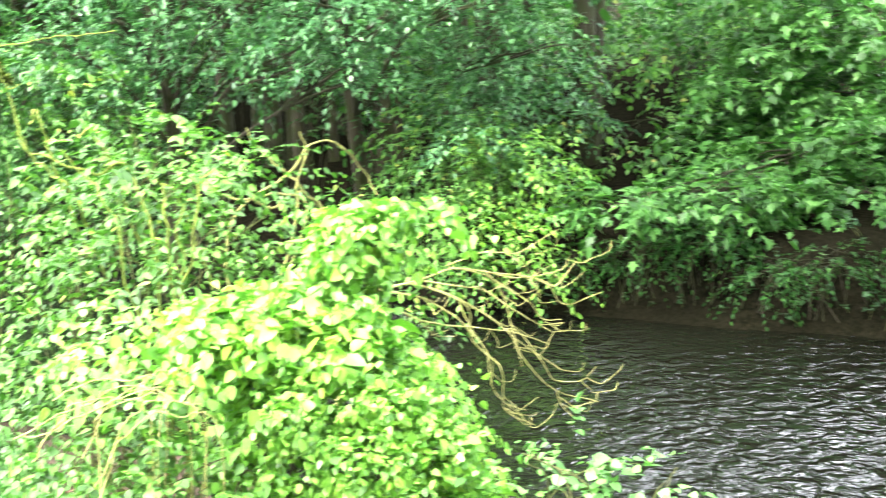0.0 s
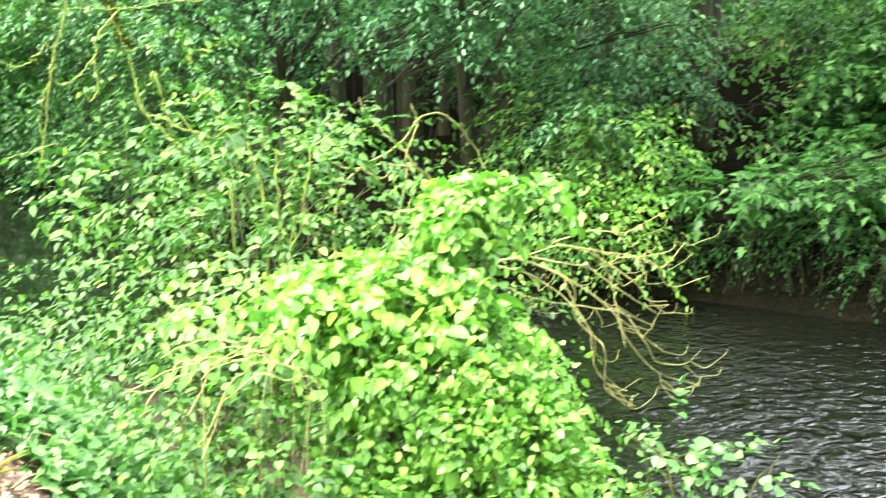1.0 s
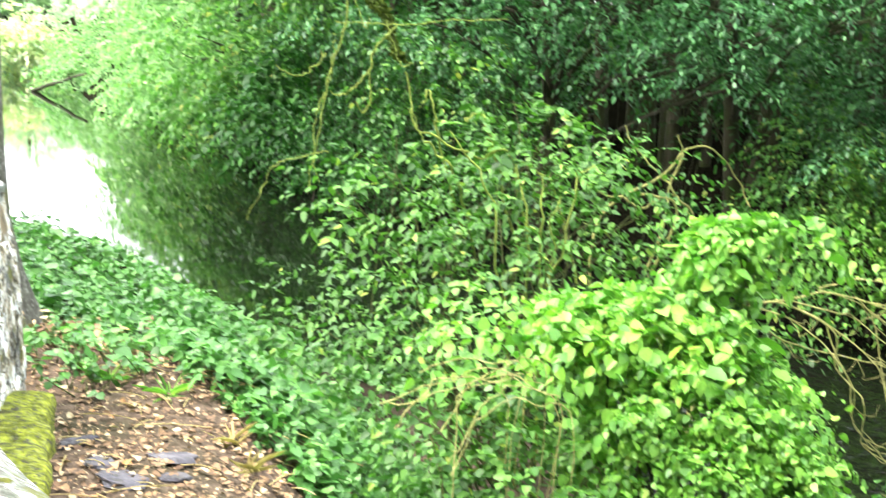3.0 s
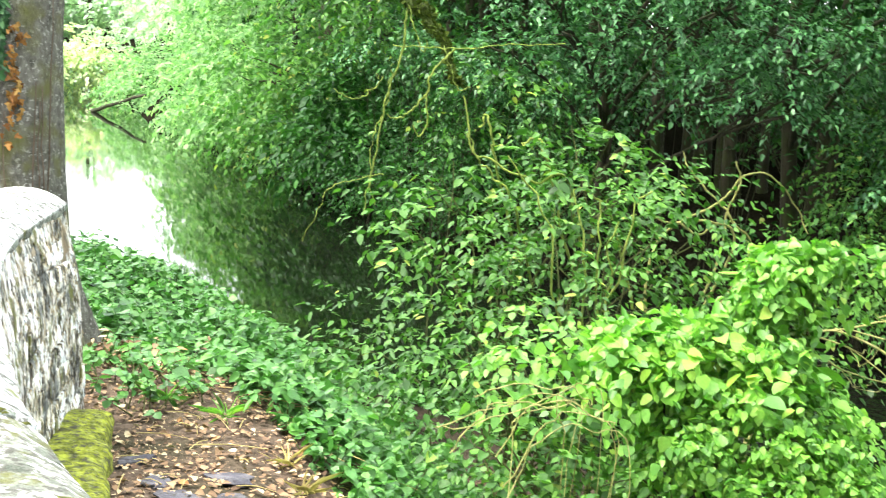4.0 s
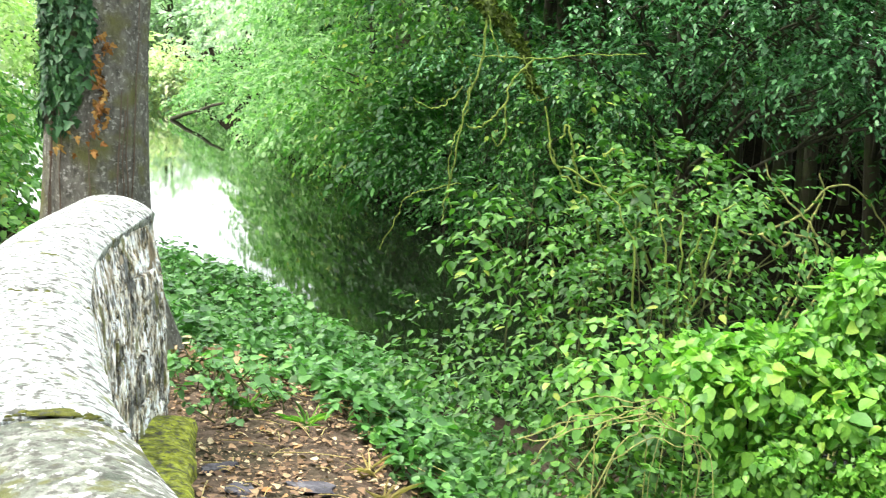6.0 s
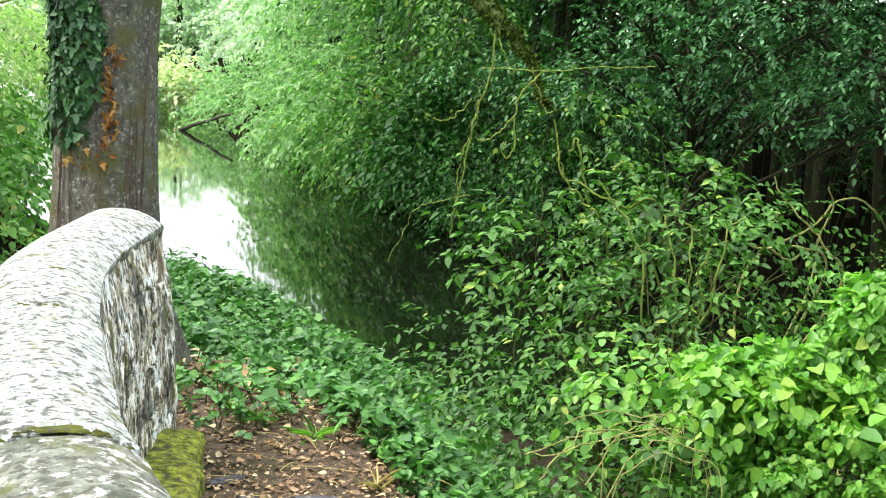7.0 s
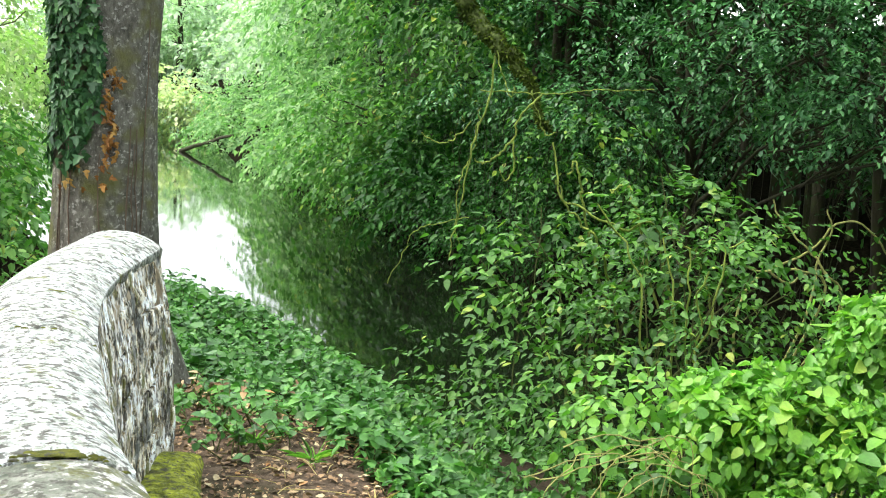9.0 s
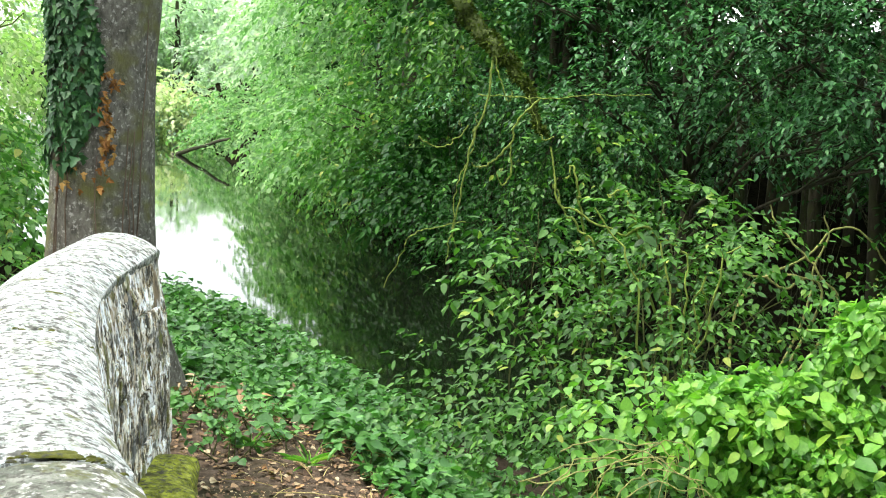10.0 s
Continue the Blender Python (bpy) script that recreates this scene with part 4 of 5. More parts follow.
for k in range(16):
    lump = rand_dirs(1, -0.2, 1.0)[0] * np.array([0.48, 0.4, 0.62]) + np.array([1.24, 5.5, -0.38])
    q_ = rng.uniform(0.1, 0.2)
    MOUND.append((*lump, q_, q_, q_ * 0.8))
clad = empty("climber_bush", (1.45, 5.8, float(height(1.45, 5.8))), "dense mound of bright yellow-green climbing leaves", "bush")
pts, nor = [], []
for cx, cy, cz, rx, ry, rz in MOUND:
    m_ = int(26000 * (rx * rz) ** 0.9)
    d = rand_dirs(m_, -0.6, 1.0)
    p = np.array([cx, cy, cz]) + d * np.array([rx, ry, rz]) * (rng.uniform(0.75, 1.06, m_) + 0.12 * np.sin(7 * d[:, 0] + 4 * d[:, 2]) * np.cos(6 * d[:, 1] + 5 * d[:, 2]))[:, None]
    n_ = unit(d / np.array([rx, ry, rz]))
    ok = np.ones(len(p), bool)
    for bx, by, bz, sx, sy, sz_ in MOUND:
        if (bx, by, bz) != (cx, cy, cz):
            ok &= (((p - np.array([bx, by, bz])) / np.array([sx, sy, sz_])) ** 2).sum(1) > 0.6
    pts.append(p[ok])
    nor.append(n_[ok])
pts, nor = np.concatenate(pts), np.concatenate(nor)
hole = np.array([noise.noise(Vector(p) * 4.5) + 0.6 * noise.noise(Vector(p) * 10.0) for p in pts])
keep = (hole > rng.uniform(-0.55, -0.3, len(pts))) & ((pts[:, 0] > 0.82 + rng.normal(0, 0.06, len(pts))) | (pts[:, 2] > 0.1))
pts, nor = pts[keep], nor[keep]
down = np.array([0, 0, -1.0]) - nor * (nor @ np.array([0, 0, -1.0]))[:, None]
ax = unit(0.7 * down + 0.45 * nor + rng.normal(0, 0.6, pts.shape))
up = unit(0.5 * nor + np.array([0, -0.1, 0.85]) + rng.normal(0, 0.5, pts.shape))
size = np.exp(rng.normal(np.log(0.026), 0.34, len(pts))) * np.where(pts[:, 2] > 0.22 + rng.normal(0, 0.06, len(pts)), 1.5, 1.0)
order = rng.permutation(len(pts))
front = order[(pts[order][:, 1] < 5.5)]
picked, rest = front[:300], np.setdiff1d(order, front[:300])
shoot = rng.permutation(len(pts))[:420]
shoots = sprays(pts[shoot], nor[shoot] + np.array([0, -0.1, 0.25]) + rng.normal(0, 0.5, (420, 3)), rng.uniform(0.1, 0.3, 420), 7, 0.038, 0.7, 0.7)
foliage("leaves", joined((pts[rest], ax[rest], up[rest], size[rest]), shoots), M_bush, clad, ROUND, droop=0.25)
br = []
for _ in range(40):
    p = pts[rng.integers(len(pts))]
    b0 = np.array([1.4 + rng.normal(0, 0.2), 5.9 + rng.normal(0, 0.15), -0.9])
    br.append((curve([b0, (b0 + p) / 2 + rng.normal(0, 0.1, 3) + np.array([0, 0, 0.2]), p], 9, 0.015), 0.008, 0.003))
branches("stem", br, M_stem, clad)


# a thin fringe of the same climbers over the shrub beside it
fringe = rng.uniform([0.28, 5.3, 0.12], [1.05, 5.9, 0.42], (95, 3))
foliage("trailing_leaves", sprays(fringe, np.stack([rng.normal(-0.4, 0.5, 95), rng.normal(-0.5, 0.4, 95), rng.uniform(-0.1, 0.4, 95)], -1), rng.uniform(0.15, 0.36, 95), 7, 0.048, 0.6), M_bush, clad, ROUND)
crest = rng.uniform([0.7, 5.35, 0.2], [1.35, 5.7, 0.42], (46, 3))
foliage("yellow_leaves", sprays(crest, np.stack([rng.normal(-0.2, 0.6, 46), rng.normal(-0.6, 0.4, 46), rng.uniform(0.0, 0.5, 46)], -1), rng.uniform(0.12, 0.3, 46), 6, 0.062, 0.7), M_yellow, clad, ROUND, label="large yellowing leaves along the crest")
wing = rng.uniform([1.6, 6.0, 0.55], [2.0, 6.3, 0.72], (26, 3))
foliage("trailing_leaves", sprays(wing, np.stack([rng.normal(0.6, 0.4, 26), rng.normal(-0.3, 0.4, 26), rng.uniform(-0.3, 0.3, 26)], -1), rng.uniform(0.12, 0.3, 26), 6, 0.06, 0.7), M_bush, clad, ROUND)
branches("stem", [(curve([(1.4, 5.9, 0.3), (1.6, 6.0, 0.6), (1.85, 6.15, 0.66), (2.15, 6.2, 0.6)], 16, 0.01), 0.005, 0.002)], M_stem, clad)

# shrub with drooping leafy shoots behind it
near_shrub = bush("shrub", (0.55, 6.9), [(0.1, -0.1, 0.2, 0.75, 0.6, 0.7), (0.5, 0.3, 0.55, 0.55, 0.5, 0.45), (-0.6, -0.1, -0.2, 0.55, 0.5, 0.5), (-0.1, -0.7, 0.0, 0.6, 0.4, 0.45), (1.1, 0.3, 0.0, 0.5, 0.4, 0.35)],
     M_shrub, "loose green shrub with drooping shoots and some yellow leaves", 0.05, 620, 11, 0.38, 0.42, stems=40, near=True)
bush("shrub", (0.5, 7.6), [(0.3, 0, 0.75, 0.3, 0.35, 0.4), (-0.4, 0.3, 0.45, 0.4, 0.4, 0.4)], M_shrub, "upright leafy shoots of a green shrub", 0.068, 130, 10, 0.36, 0.3, stems=18, near=True)

# yellow mossy stems standing out of it
for dx, dy, z1, lean in ((0.12, -0.35, 0.83, -0.05), (0.2, -0.36, 0.82, -0.02), (0.3, -0.4, 0.86, 0.1), (-0.05, -0.35, 0.98, -0.2), (0.25, -0.38, 0.7, 0.02)):
    x_, y_ = 0.55 + dx, 6.9 + dy
    branches("stem", [(curve([(x_ - lean, y_ + 0.1, -0.7), (x_ - lean * 0.5, y_, 0.1), (x_, y_ - 0.02, z1 - 0.25), (x_ + lean, y_, z1)], 20, 0.02), 0.007, 0.004)], M_creeper, near_shrub)

SHRUB_STEMS = [[(0.10, 7.61, 1.22), (0.15, 7.61, 1.07), (0.17, 7.61, 0.93), (0.26, 7.61, 0.87), (0.40, 7.60, 0.82), (0.54, 7.59, 0.77), (0.68, 7.57, 0.80)],
               [(0.20, 7.61, 1.04), (0.24, 7.61, 1.12), (0.28, 7.61, 0.98), (0.31, 7.61, 0.84)],
               [(0.44, 7.70, 0.94), (0.46, 7.70, 0.98), (0.54, 7.69, 0.99), (0.57, 7.69, 0.90), (0.60, 7.68, 0.80)],
               [(0.14, 7.51, 1.02), (0.19, 7.51, 0.90), (0.29, 7.51, 0.80), (0.39, 7.50, 0.67)],
               [(0.70, 7.77, 0.78), (0.80, 7.76, 0.72), (0.88, 7.75, 0.67), (0.96, 7.74, 0.58)],]
branches("stem", [(curve([(q_[-1][0] + 0.15, 7.7, q_[-1][2] - 0.5), *q_[::-1]], 30, 0.01), 0.008, 0.005) for q_ in SHRUB_STEMS], M_creeper, near_shrub)

# low nettles and brambles on the slope
def patch(name, outline, n, size, mat, label, tall=(0.15, 0.4), count=6, one=None, singles=0, leafshape=BROAD):
    c_ = np.mean(outline, 0)
    t = empty(name, (c_[0], c_[1], float(height(*c_))), label, "undergrowth")
    lo, hi = np.min(outline, 0), np.max(outline, 0)
    xy = rng.uniform(lo, hi, (n * 3, 2))
    inside = np.zeros(len(xy), bool)
    o = list(outline)
    for (ax_, ay), (bx, by) in zip(o, o[1:] + o[:1]):
        cr = (ay > xy[:, 1]) != (by > xy[:, 1])
        inside ^= cr & (xy[:, 0] < (bx - ax_) * (xy[:, 1] - ay) / (by - ay + 1e-12) + ax_)
    xy = xy[inside][:n]
    z = height(xy[:, 0], xy[:, 1])
    hgt = rng.uniform(*tall, len(xy)) * (0.7 + 0.5 * np.sin(2.2 * xy[:, 0] + 1.3 * xy[:, 1]) ** 2)
    base = np.stack([xy[:, 0], xy[:, 1], z], -1)
    topp = base + np.stack([rng.normal(0, 0.06, len(xy)), rng.normal(0, 0.06, len(xy)), hgt], -1)
    P, A, U, S_ = [], [], [], []
    for k in range(count):
        s = 1 - 0.16 * (k // 2)
        a = rng.uniform(0, 6.28, len(xy)) if k % 2 == 0 else a + np.pi
        d = np.stack([np.cos(a), np.sin(a), np.full(len(xy), -0.08)], -1) + rng.normal(0, 0.28, (len(xy), 3))
        P.append(base + (topp - base) * s)
        A.append(d)
        U.append(np.array([0, 0, 1.0]) + rng.normal(0, 0.38, d.shape))
        S_.append(size * np.exp(rng.normal(0, 0.25, len(xy))) * (0.75 + 0.17 * (k // 2)))
    arr = tuple(np.concatenate(q_) for q_ in (P, A, U, S_))
    idx = rng.permutation(len(arr[0]))
    if singles:
        near = idx[arr[0][idx][:, 1] < np.percentile(arr[0][:, 1], 30)][:singles]
        idx = np.setdiff1d(idx, near)
    foliage("leaves", tuple(a_[idx] for a_ in arr), mat, t, leafshape, droop=0.2, fold=0.07)
    keep = rng.permutation(len(xy))[:min(500, len(xy))]
    tubes("stem_mass", [(np.stack([base[k], (base[k] + topp[k]) / 2, topp[k]]), 0.004, 0.002) for k in keep], M_stem, t, 4)
    return t, (tuple(a_[near] for a_ in arr) if singles else None)


nettles, nettle_near = patch("nettle_patch", [(-1.2, 7.0), (-1.0, 6.1), (-0.68, 5.5), (-0.38, 5.1), (0.05, 4.75), (0.6, 4.5), (1.0, 4.7), (0.95, 5.4), (0.5, 6.2), (-0.2, 7.2), (-0.9, 8.4), (-1.4, 8.2)], 2400, 0.05, M_nettle, "low patch of fresh green nettles and brambles", (0.04, 0.22), singles=280, leafshape=BROAD)
patch("weed_patch", [(-1.45, 5.65), (-1.0, 5.45), (-0.85, 5.65), (-1.3, 6.2), (-1.9, 6.6), (-1.9, 6.0)], 50, 0.04, M_nettle, "low weeds growing against the end of the wall", (0.03, 0.12))
patch("bramble_patch", [(-1.9, 6.4), (-1.2, 6.1), (-0.7, 6.6), (-0.9, 7.8), (-1.6, 8.3), (-2.2, 7.6)], 260, 0.045, M_litter, "thin brambles with withered brown leaves", (0.03, 0.18), leafshape=OVAL)
patch("weed_patch", [(-1.95, 6.4), (-1.2, 5.8), (-0.9, 6.3), (-1.0, 8.2), (-1.6, 8.4), (-2.2, 8.0)], 230, 0.055, M_nettle, "low green weeds on the bank below the tree", (0.03, 0.13))
patch("weed_patch", [(-4.4, 15.2), (-3.8, 15.9), (-2.0, 14.3), (-0.7, 11.4), (0.7, 9.6), (0.3, 9.2), (-1.2, 11.0), (-2.5, 13.6)], 420, 0.08, M_nettle, "green weeds leaning over the water edge", (0.08, 0.3))
patch("bramble_patch", [(-0.9, 8.4), (-0.2, 7.2), (0.3, 7.4), (-0.2, 9.0), (-1.1, 10.7), (-2.0, 12.0), (-3.4, 12.2), (-3.2, 10.5), (-2.0, 8.3)], 1000, 0.06, M_nettle, "green brambles trailing down to the water", (0.03, 0.12))
patch("bramble_patch", [(-1.3, 9.3), (-0.5, 9.4), (-0.8, 11.0), (-1.9, 13.4), (-3.7, 15.2), (-3.9, 12.4), (-2.3, 9.2)], 1000, 0.07, M_nettle, "green brambles on the bank above the water", (0.08, 0.24))
# low plants in dark ivy colour, added so the bank reads as shaded
patch("dark_bank_leaves", [(5.0, 12.7), (5.4, 12.2), (6.6, 10.9), (7.2, 10.3), (8.1, 8.1), (9.3, 5), (10, 5.2), (9.3, 9), (8, 11), (6.8, 12.3), (5.6, 13.6)], 420, 0.045, M_ivy_mass, "low plants on the bank, dark leaves added to deepen its shade", (0.03, 0.22), leafshape=BROAD)
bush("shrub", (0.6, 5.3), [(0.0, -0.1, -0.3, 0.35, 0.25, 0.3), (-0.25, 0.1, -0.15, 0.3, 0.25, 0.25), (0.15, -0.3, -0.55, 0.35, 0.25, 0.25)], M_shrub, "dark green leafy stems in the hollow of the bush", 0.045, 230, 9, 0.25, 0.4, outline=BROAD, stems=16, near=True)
bush("sprig", (2.05, 4.9), [(0.0, 0.0, -0.17, 0.22, 0.12, 0.14), (0.22, -0.1, -0.28, 0.2, 0.15, 0.14), (-0.1, 0.0, -0.35, 0.2, 0.15, 0.15), (0.1, -0.1, -0.55, 0.3, 0.2, 0.2)], M_nettle, "pale green leafy sprigs beside the water", 0.05, 60, 7, 0.2, 0.2, outline=BROAD, stems=14, near=True)

# dead drooping branches over the water
dead = empty("dead_branch", (1.5, 6.2, -0.9), "bare yellowish dead branches drooping over the water", "branch")
br = [(curve([(1.3, 6.1, -0.9), (1.5, 6.35, -0.1), (1.8, 6.72, 0.18)], 10), 0.018, 0.012)]
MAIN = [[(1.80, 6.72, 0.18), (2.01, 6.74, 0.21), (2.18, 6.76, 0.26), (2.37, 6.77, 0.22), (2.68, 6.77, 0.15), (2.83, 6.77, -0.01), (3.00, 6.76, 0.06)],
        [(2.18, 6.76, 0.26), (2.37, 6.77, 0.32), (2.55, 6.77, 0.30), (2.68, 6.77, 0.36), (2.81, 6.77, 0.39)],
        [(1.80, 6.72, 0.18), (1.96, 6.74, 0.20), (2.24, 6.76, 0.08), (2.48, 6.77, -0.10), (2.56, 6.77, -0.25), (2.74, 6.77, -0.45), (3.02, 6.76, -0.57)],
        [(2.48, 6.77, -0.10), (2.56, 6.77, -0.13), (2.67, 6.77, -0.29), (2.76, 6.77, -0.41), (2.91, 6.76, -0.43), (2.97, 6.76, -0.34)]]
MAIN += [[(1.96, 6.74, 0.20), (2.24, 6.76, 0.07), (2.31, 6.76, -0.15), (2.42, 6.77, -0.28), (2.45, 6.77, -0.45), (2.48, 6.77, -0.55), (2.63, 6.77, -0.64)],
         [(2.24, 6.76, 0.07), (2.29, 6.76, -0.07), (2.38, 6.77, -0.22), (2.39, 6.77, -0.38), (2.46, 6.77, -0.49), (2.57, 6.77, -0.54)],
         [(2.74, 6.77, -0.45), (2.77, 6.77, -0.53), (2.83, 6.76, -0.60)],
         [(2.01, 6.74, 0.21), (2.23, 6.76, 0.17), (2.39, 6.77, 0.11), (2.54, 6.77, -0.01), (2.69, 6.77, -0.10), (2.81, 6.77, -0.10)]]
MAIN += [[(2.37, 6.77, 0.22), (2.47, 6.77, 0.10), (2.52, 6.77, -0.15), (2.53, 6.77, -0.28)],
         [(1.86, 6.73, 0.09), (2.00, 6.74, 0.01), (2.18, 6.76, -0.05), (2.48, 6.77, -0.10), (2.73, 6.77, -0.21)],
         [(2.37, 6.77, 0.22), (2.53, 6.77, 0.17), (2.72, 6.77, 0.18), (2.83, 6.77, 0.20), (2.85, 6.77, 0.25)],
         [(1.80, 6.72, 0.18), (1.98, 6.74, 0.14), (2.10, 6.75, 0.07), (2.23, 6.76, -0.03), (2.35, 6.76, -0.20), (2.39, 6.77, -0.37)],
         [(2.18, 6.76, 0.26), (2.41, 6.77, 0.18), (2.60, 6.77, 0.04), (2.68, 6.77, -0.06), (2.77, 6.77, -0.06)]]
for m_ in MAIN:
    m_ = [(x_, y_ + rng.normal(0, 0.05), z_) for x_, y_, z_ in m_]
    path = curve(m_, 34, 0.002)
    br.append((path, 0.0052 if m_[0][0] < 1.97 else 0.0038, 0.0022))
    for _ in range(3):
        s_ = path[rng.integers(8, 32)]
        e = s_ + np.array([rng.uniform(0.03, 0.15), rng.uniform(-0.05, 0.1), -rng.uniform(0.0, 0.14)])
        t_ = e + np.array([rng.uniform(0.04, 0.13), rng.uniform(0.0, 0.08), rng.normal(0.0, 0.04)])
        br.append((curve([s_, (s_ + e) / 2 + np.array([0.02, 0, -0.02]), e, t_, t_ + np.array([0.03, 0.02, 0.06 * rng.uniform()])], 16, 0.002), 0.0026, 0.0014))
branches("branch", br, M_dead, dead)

# bare arching twigs behind the shrub
arch = empty("bare_twig", (1.66, 9.4, float(height(1.66, 9.4))), "bare arching yellow-green twigs above the shrub", "branch")
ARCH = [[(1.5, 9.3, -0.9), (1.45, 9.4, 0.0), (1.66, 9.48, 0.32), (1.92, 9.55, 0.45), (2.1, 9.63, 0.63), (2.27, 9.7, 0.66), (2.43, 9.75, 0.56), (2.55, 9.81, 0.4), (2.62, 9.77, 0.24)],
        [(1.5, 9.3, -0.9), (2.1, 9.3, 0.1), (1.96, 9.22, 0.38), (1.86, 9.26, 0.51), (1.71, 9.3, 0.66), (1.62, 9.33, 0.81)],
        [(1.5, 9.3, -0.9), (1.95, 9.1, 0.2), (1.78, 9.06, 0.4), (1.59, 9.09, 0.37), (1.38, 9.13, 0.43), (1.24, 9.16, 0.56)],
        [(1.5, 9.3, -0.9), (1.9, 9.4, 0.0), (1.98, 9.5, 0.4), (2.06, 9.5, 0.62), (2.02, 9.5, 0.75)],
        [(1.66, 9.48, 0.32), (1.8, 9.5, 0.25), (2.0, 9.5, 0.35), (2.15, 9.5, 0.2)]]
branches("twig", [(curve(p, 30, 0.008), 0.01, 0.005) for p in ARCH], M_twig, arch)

# bent dead stems in the hollow beside the climbers
hoop = empty("dead_plant", (0.45, 5.1, float(height(0.45, 5.1))), "bent pale dead stems in a hollow of the bush", "branch")
HOOP = [[(0.14, 5.12, 0.24), (0.24, 5.12, 0.28), (0.4, 5.11, 0.29), (0.52, 5.09, 0.28), (0.56, 5.08, 0.23), (0.51, 5.06, 0.15), (0.46, 5.04, -0.7)],
        [(0.05, 4.98, 0.05), (0.12, 4.99, 0.16), (0.23, 5.01, 0.25), (0.37, 5.0, 0.25), (0.47, 4.99, 0.27), (0.6, 5.1, 0.2)],
        [(0.27, 5.0, -0.7), (0.28, 5.01, 0.08), (0.29, 5.04, 0.18), (0.42, 5.04, 0.23), (0.52, 5.04, 0.26)],
        [(0.5, 5.1, -0.7), (0.47, 5.12, 0.05), (0.44, 5.12, 0.2), (0.46, 5.12, 0.29)]]
for k in range(5):
    x_, y_, z_ = 0.5 + rng.uniform(-0.05, 0.12), 5.06 + rng.uniform(-0.06, 0.08), 0.2 + rng.uniform(-0.08, 0.07)
    HOOP.append([(x_ - rng.uniform(0.3, 0.5), y_ - 0.05, z_ - rng.uniform(0.12, 0.3)), (x_ - rng.uniform(0.12, 0.3), y_, z_ + rng.uniform(-0.1, 0.05)), (x_, y_, z_ + rng.uniform(-0.08, 0.06)), (x_ + rng.uniform(0.03, 0.15), y_, z_ - rng.uniform(0.05, 0.2)), (x_ + rng.uniform(-0.08, 0.08), y_, -0.7)])
branches("stem", [(curve(p, 24, 0.012), 0.0028, 0.0016) for p in HOOP], M_dead, hoop)

# mossy limb and hanging vines over the water
limb = empty("mossy_limb", (-0.7, 12.8, 2.4), "thick moss-covered limb leaning down over the water", "branch")
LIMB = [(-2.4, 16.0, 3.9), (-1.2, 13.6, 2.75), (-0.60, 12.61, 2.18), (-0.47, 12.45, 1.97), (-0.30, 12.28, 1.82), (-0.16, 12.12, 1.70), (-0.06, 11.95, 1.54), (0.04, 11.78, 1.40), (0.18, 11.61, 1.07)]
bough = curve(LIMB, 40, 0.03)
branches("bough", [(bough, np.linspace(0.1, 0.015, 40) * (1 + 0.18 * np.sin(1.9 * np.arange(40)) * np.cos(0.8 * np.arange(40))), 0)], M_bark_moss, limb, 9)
n_ = 3600
k = rng.integers(0, 39, n_)
d_ = rand_dirs(n_, -1.0, 1.0)
P = bough[k] + (bough[k + 1] - bough[k]) * rng.uniform(0, 1, n_)[:, None] + d_ * np.linspace(0.1, 0.015, 40)[k][:, None] * 0.95
foliage("moss", (P, d_ + np.array([0, 0, -0.3]) + rng.normal(0, 0.4, (n_, 3)), d_ + rng.normal(0, 0.5, (n_, 3)), rng.uniform(0.02, 0.05, n_)), M_moss_leaf, limb, label="green moss hanging in tufts")
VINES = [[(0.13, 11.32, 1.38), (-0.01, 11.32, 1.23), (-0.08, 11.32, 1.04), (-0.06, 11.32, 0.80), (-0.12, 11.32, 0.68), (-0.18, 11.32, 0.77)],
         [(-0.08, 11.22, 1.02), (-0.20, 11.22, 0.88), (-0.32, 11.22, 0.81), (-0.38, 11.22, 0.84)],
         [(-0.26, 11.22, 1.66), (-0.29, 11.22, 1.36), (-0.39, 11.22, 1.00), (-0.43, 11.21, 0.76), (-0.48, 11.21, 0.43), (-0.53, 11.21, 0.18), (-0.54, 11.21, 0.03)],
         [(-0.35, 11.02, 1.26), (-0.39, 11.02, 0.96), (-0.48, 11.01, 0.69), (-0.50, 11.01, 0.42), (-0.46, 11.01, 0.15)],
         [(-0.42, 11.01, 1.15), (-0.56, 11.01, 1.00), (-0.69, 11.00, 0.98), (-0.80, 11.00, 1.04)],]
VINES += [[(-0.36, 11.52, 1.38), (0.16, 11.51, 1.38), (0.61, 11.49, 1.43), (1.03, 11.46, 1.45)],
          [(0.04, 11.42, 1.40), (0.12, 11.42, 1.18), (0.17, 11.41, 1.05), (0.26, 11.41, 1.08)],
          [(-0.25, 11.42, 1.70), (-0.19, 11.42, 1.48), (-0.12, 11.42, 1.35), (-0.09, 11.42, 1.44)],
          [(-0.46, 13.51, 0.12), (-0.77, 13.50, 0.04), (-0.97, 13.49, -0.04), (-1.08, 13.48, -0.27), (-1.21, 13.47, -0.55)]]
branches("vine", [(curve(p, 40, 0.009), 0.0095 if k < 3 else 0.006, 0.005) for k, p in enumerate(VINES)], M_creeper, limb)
foliage("leaves", joined(shell_sprays((0.45, 12.0, 0.9), (0.6, 0.4, 0.5), 60, 9, 0.07, 0.4, 0.5), shell_sprays((-0.6, 12.9, 1.75), (0.5, 0.3, 0.4), 45, 9, 0.07, 0.3, 0.5)), M_shrub, limb)
# fallen log far up the river
log = empty("fallen_log", (-9.0, 40.5, WATER), "dark bare log rising from the still water", "log")
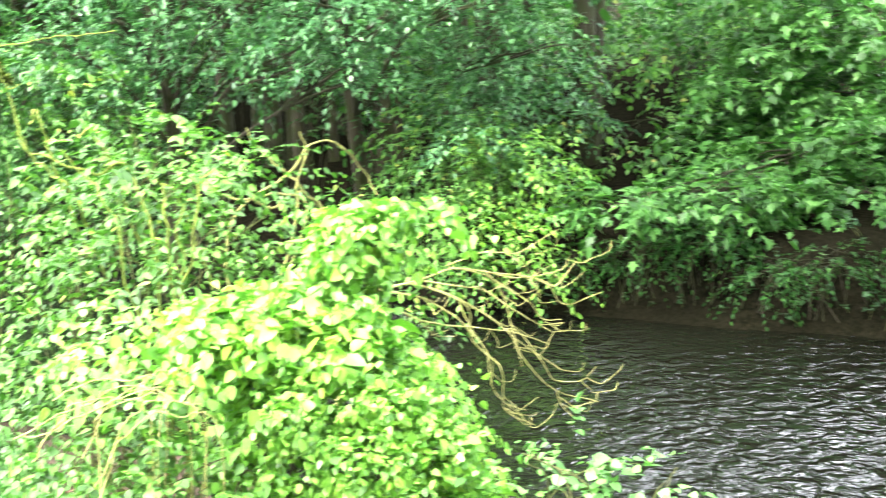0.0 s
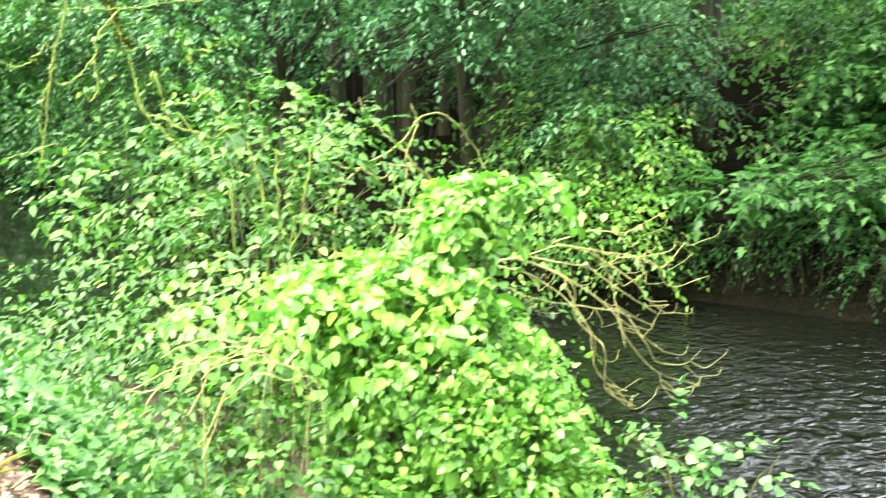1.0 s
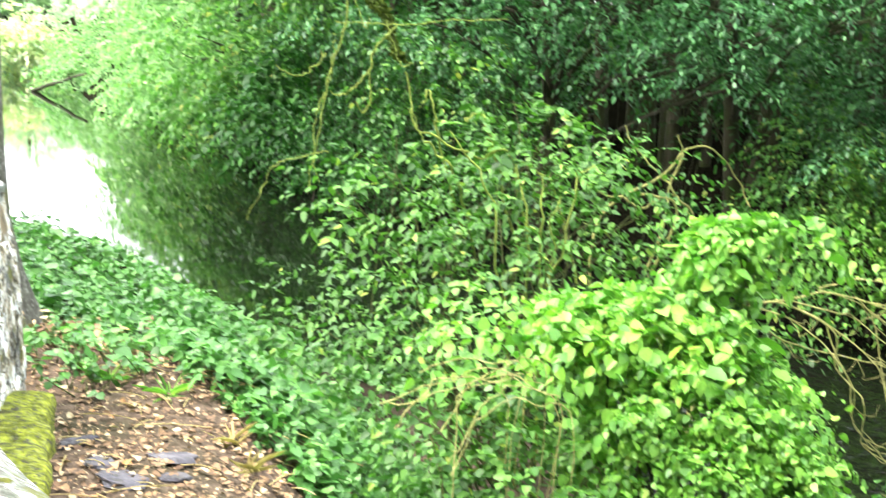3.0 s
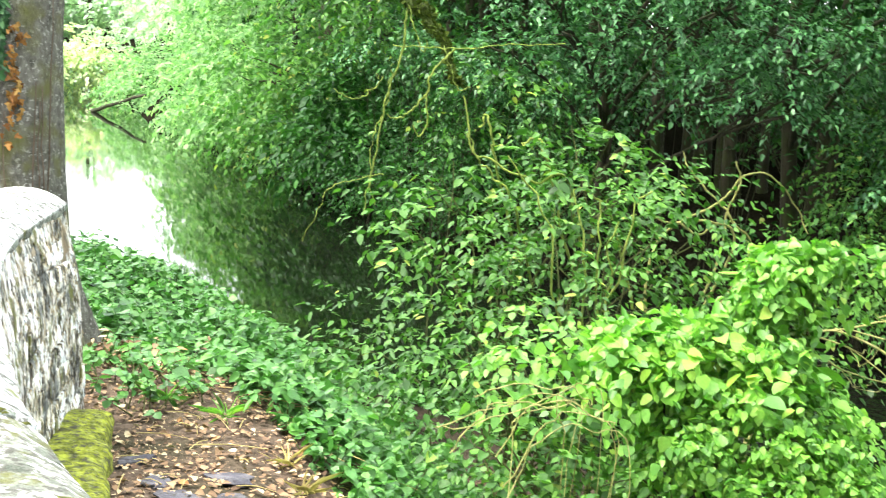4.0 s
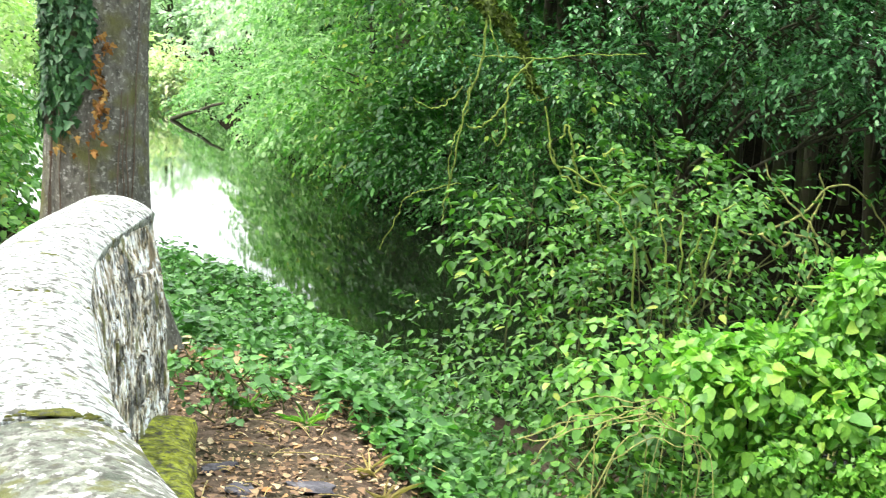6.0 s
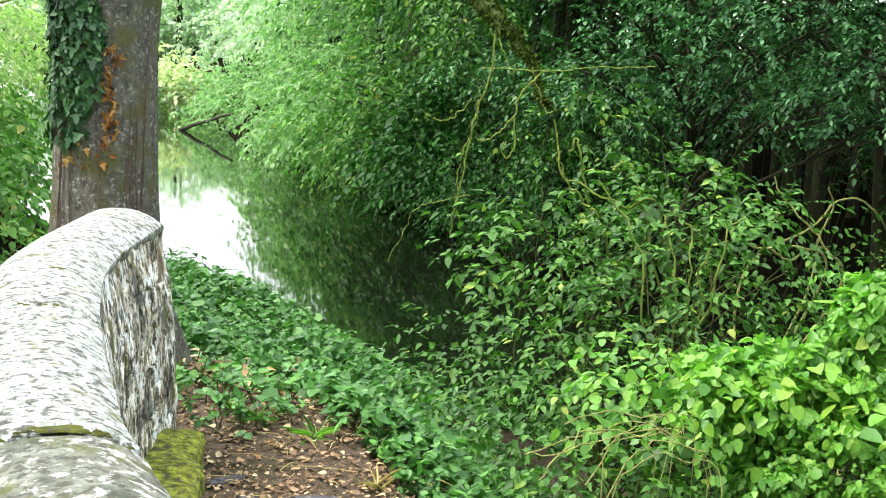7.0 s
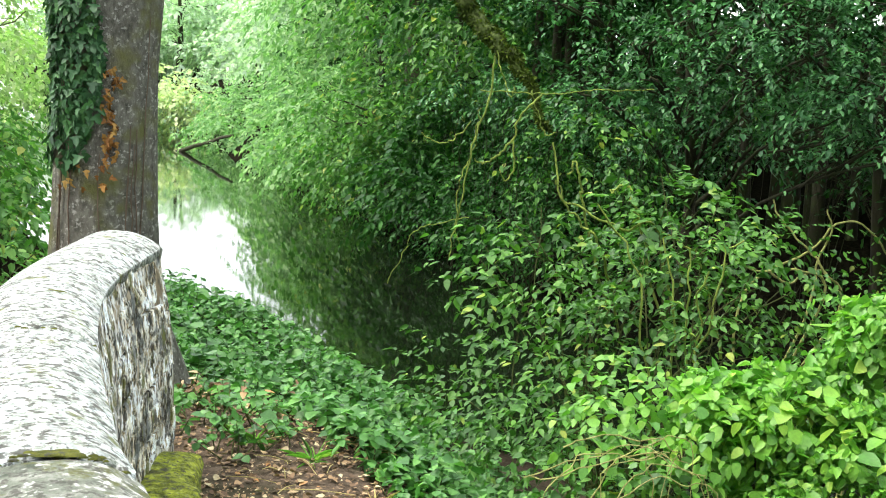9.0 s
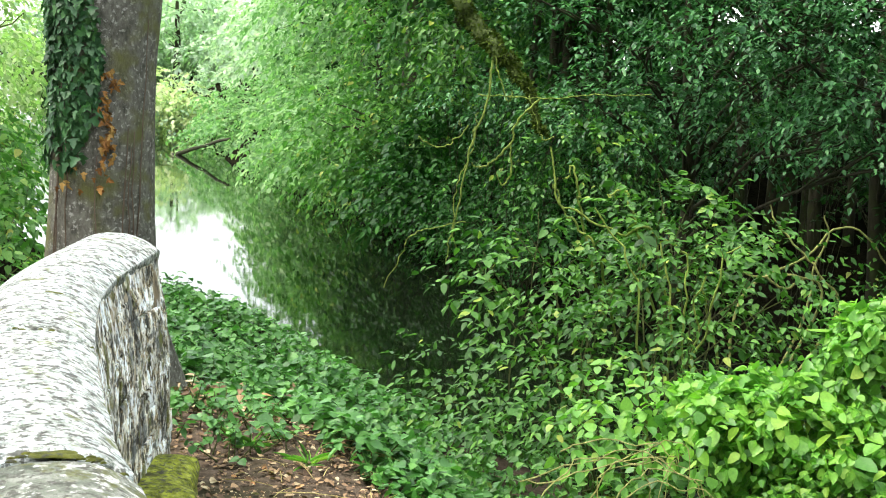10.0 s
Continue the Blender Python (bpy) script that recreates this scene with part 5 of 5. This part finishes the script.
tubes("log_stem", [(curve([(-9.6, 39.8, WATER - 0.1), (-8.42, 38.8, WATER + 0.33), (-7.5, 37.9, WATER + 0.64)], 10, 0.02), 0.07, 0.035)], M_bark_dark, log)

# leaf litter on the earth by the wall
n_ = 9500
lx, ly = rng.uniform(-1.6, 0.3, n_), rng.uniform(4.1, 7.2, n_)
P = np.stack([lx, ly, height(lx, ly) + 0.014], -1)
litter = empty("leaf_litter", (-0.7, 5.0, 0), "dry brown fallen leaves and straw on bare earth", "leaf litter", kind="stuff")
foliage("leaves", (P, rand_dirs(n_, -0.1, 0.15), np.array([0, 0, 1.0]) + rng.normal(0, 0.25, (n_, 3)), 0.007 + 0.032 * rng.uniform(0, 1, n_) ** 2), M_litter, litter, BROAD)

sx, sy = rng.uniform(-1.2, 0.1, 90), rng.uniform(4.1, 6.0, 90)
sz_ = height(sx, sy) + 0.012
tubes("straw", [(curve([(a_, b_, c_), (a_ + dx * 0.5, b_ + dy * 0.5, c_ + 0.012), (a_ + dx, b_ + dy, c_ + 0.004)], 5), 0.0025, 0.0015) for a_, b_, c_, dx, dy in zip(sx, sy, sz_, rng.normal(0.05, 0.12, 90), rng.normal(-0.05, 0.08, 90))], M_straw, litter, 4)


def rock(at, size):
    bm = bmesh.new()
    bmesh.ops.create_icosphere(bm, subdivisions=2, radius=1)
    for v_ in bm.verts:
        k_ = 1 + 0.35 * noise.noise(v_.co * 1.3 + Vector((at[0] * 9, at[1] * 7, 0)))
        v_.co = Vector((v_.co.x * size[0], v_.co.y * size[1], max(-0.6, min(0.55, v_.co.z)) * size[2])) * k_
    me = bpy.data.meshes.new("rock")
    bm.to_mesh(me)
    bm.free()
    me.materials.append(M_rock)
    ob = new("rock", me)
    ob.location = (at[0], at[1], float(height(*at)) + size[2] * 0.25)
    ob.rotation_euler = (0.1, 0.05, at[0] * 5)
    return tagged(ob, "small grey slate rock half sunk in the earth", "rock", "rocks by the wall")


for p_, s_ in (((-1.07, 4.87), (0.1, 0.035, 0.03)), ((-0.72, 4.72), (0.1, 0.07, 0.022)), ((-0.84, 4.45), (0.12, 0.08, 0.02)), ((-0.68, 4.5), (0.06, 0.05, 0.018)), ((-0.95, 4.62), (0.07, 0.05, 0.018))):
    rock(p_, s_)


def tuft(at, n, size, mat, label):
    z0 = float(height(*at))
    t = empty("grass_tuft", (*at, z0), label, "grass")
    a_ = rng.uniform(0, 6.28, n)
    d_ = np.stack([np.cos(a_), np.sin(a_), rng.uniform(0.3, 1.6, n)], -1)
    foliage("blade_mass", (np.tile([at[0], at[1], z0], (n, 1)) + rng.normal(0, 0.015, (n, 3)) * [1, 1, 0], d_, np.array([0, 0, 1.0]) + d_ * [-1, -1, 0], rng.uniform(0.6, 1.1, n) * size), mat, t, ((0.028, 0.3), (0.02, 0.65)), droop=0.35)


tuft((-0.47, 4.9), 26, 0.13, M_straw, "pale dry grass tuft on the earth")
tuft((-1.12, 5.75), 16, 0.16, M_bush, "fresh green grass tuft at the edge of the nettles")
tuft((-0.85, 5.5), 18, 0.14, M_bush, "fresh green grass tuft at the edge of the nettles")
tuft((-0.55, 5.1), 18, 0.12, M_straw, "pale dry grass tuft on the earth")

# single leaves, last
single_leaves((pts[picked], ax[picked], up[picked], size[picked]), M_bush_one, clad, ROUND, 300)
single_leaves(nettle_near, M_nettle_one, nettles, HEART, 280)
# ivy on the trunk
n_ = 1500
a, z = rng.uniform(-2.95, -1.45, n_), rng.uniform(0.86, 2.7, n_)
a = np.where(z < 1.0, a - 0.2 * np.sin(9 * z), a + 0.1 * np.sin(5 * z))
r_ = np.interp(z, zs, rad) + rng.uniform(0.004, 0.03, n_)
P = np.stack([-2.585 + r_ * np.cos(a), 8.6 + r_ * np.sin(a), z], -1)
out = np.stack([np.cos(a), np.sin(a), np.zeros(n_)], -1)
low = z > 0.95 + 0.1 * np.sin(7 * a) + rng.uniform(-0.12, 0.1, n_)
P, out, n_ = P[low], out[low], int(low.sum())
ivy = empty("ivy", (-2.75, 8.3, 0.7), "dark green ivy climbing the tree trunk", "ivy")
arr = (P, np.array([0, 0, -1.0]) + 0.25 * out + rng.normal(0, 0.33, (n_, 3)), out + rng.normal(0, 0.24, (n_, 3)), rng.uniform(0.042, 0.08, n_))
foliage("leaves", tuple(q_[300:] for q_ in arr), M_ivy_mass, ivy, LOBED)
single_leaves(tuple(q_[:300] for q_ in arr), M_ivy, ivy, LOBED, 300)
for k in range(9):
    a0 = rng.uniform(-2.5, -0.4)
    zz = np.linspace(-0.2, rng.uniform(0.7, 1.8), 12)
    aa = a0 + np.cumsum(rng.normal(0, 0.035, 12))
    rr = np.interp(zz, zs, rad) * 1.02 + 0.004
    branches("vine_stem", [(np.stack([-2.585 + rr * np.cos(aa), 8.6 + rr * np.sin(aa), zz], -1), 0.006, 0.003)], M_vine, ivy, 5)
n_ = 80
a, z = rng.normal(-1.22, 0.09, n_), rng.uniform(0.92, 1.5, n_)
z = np.where(np.arange(n_) % 5 < 1, rng.uniform(0.76, 0.95, n_), z)
a = np.where(z < 0.9, rng.uniform(-2.2, -1.2, n_), a)
r_ = np.interp(z, zs, rad) + 0.02
P = np.stack([-2.585 + r_ * np.cos(a), 8.6 + r_ * np.sin(a), z], -1)
out = np.stack([np.cos(a), np.sin(a), np.zeros(n_)], -1)
single_leaves((P, np.array([0, 0, -1.0]) + 0.3 * out + rng.normal(0, 0.4, (n_, 3)), out + rng.normal(0, 0.3, (n_, 3)), rng.uniform(0.03, 0.055, n_)), M_ivy_dry, ivy, LOBED, n_, "dry_leaf")
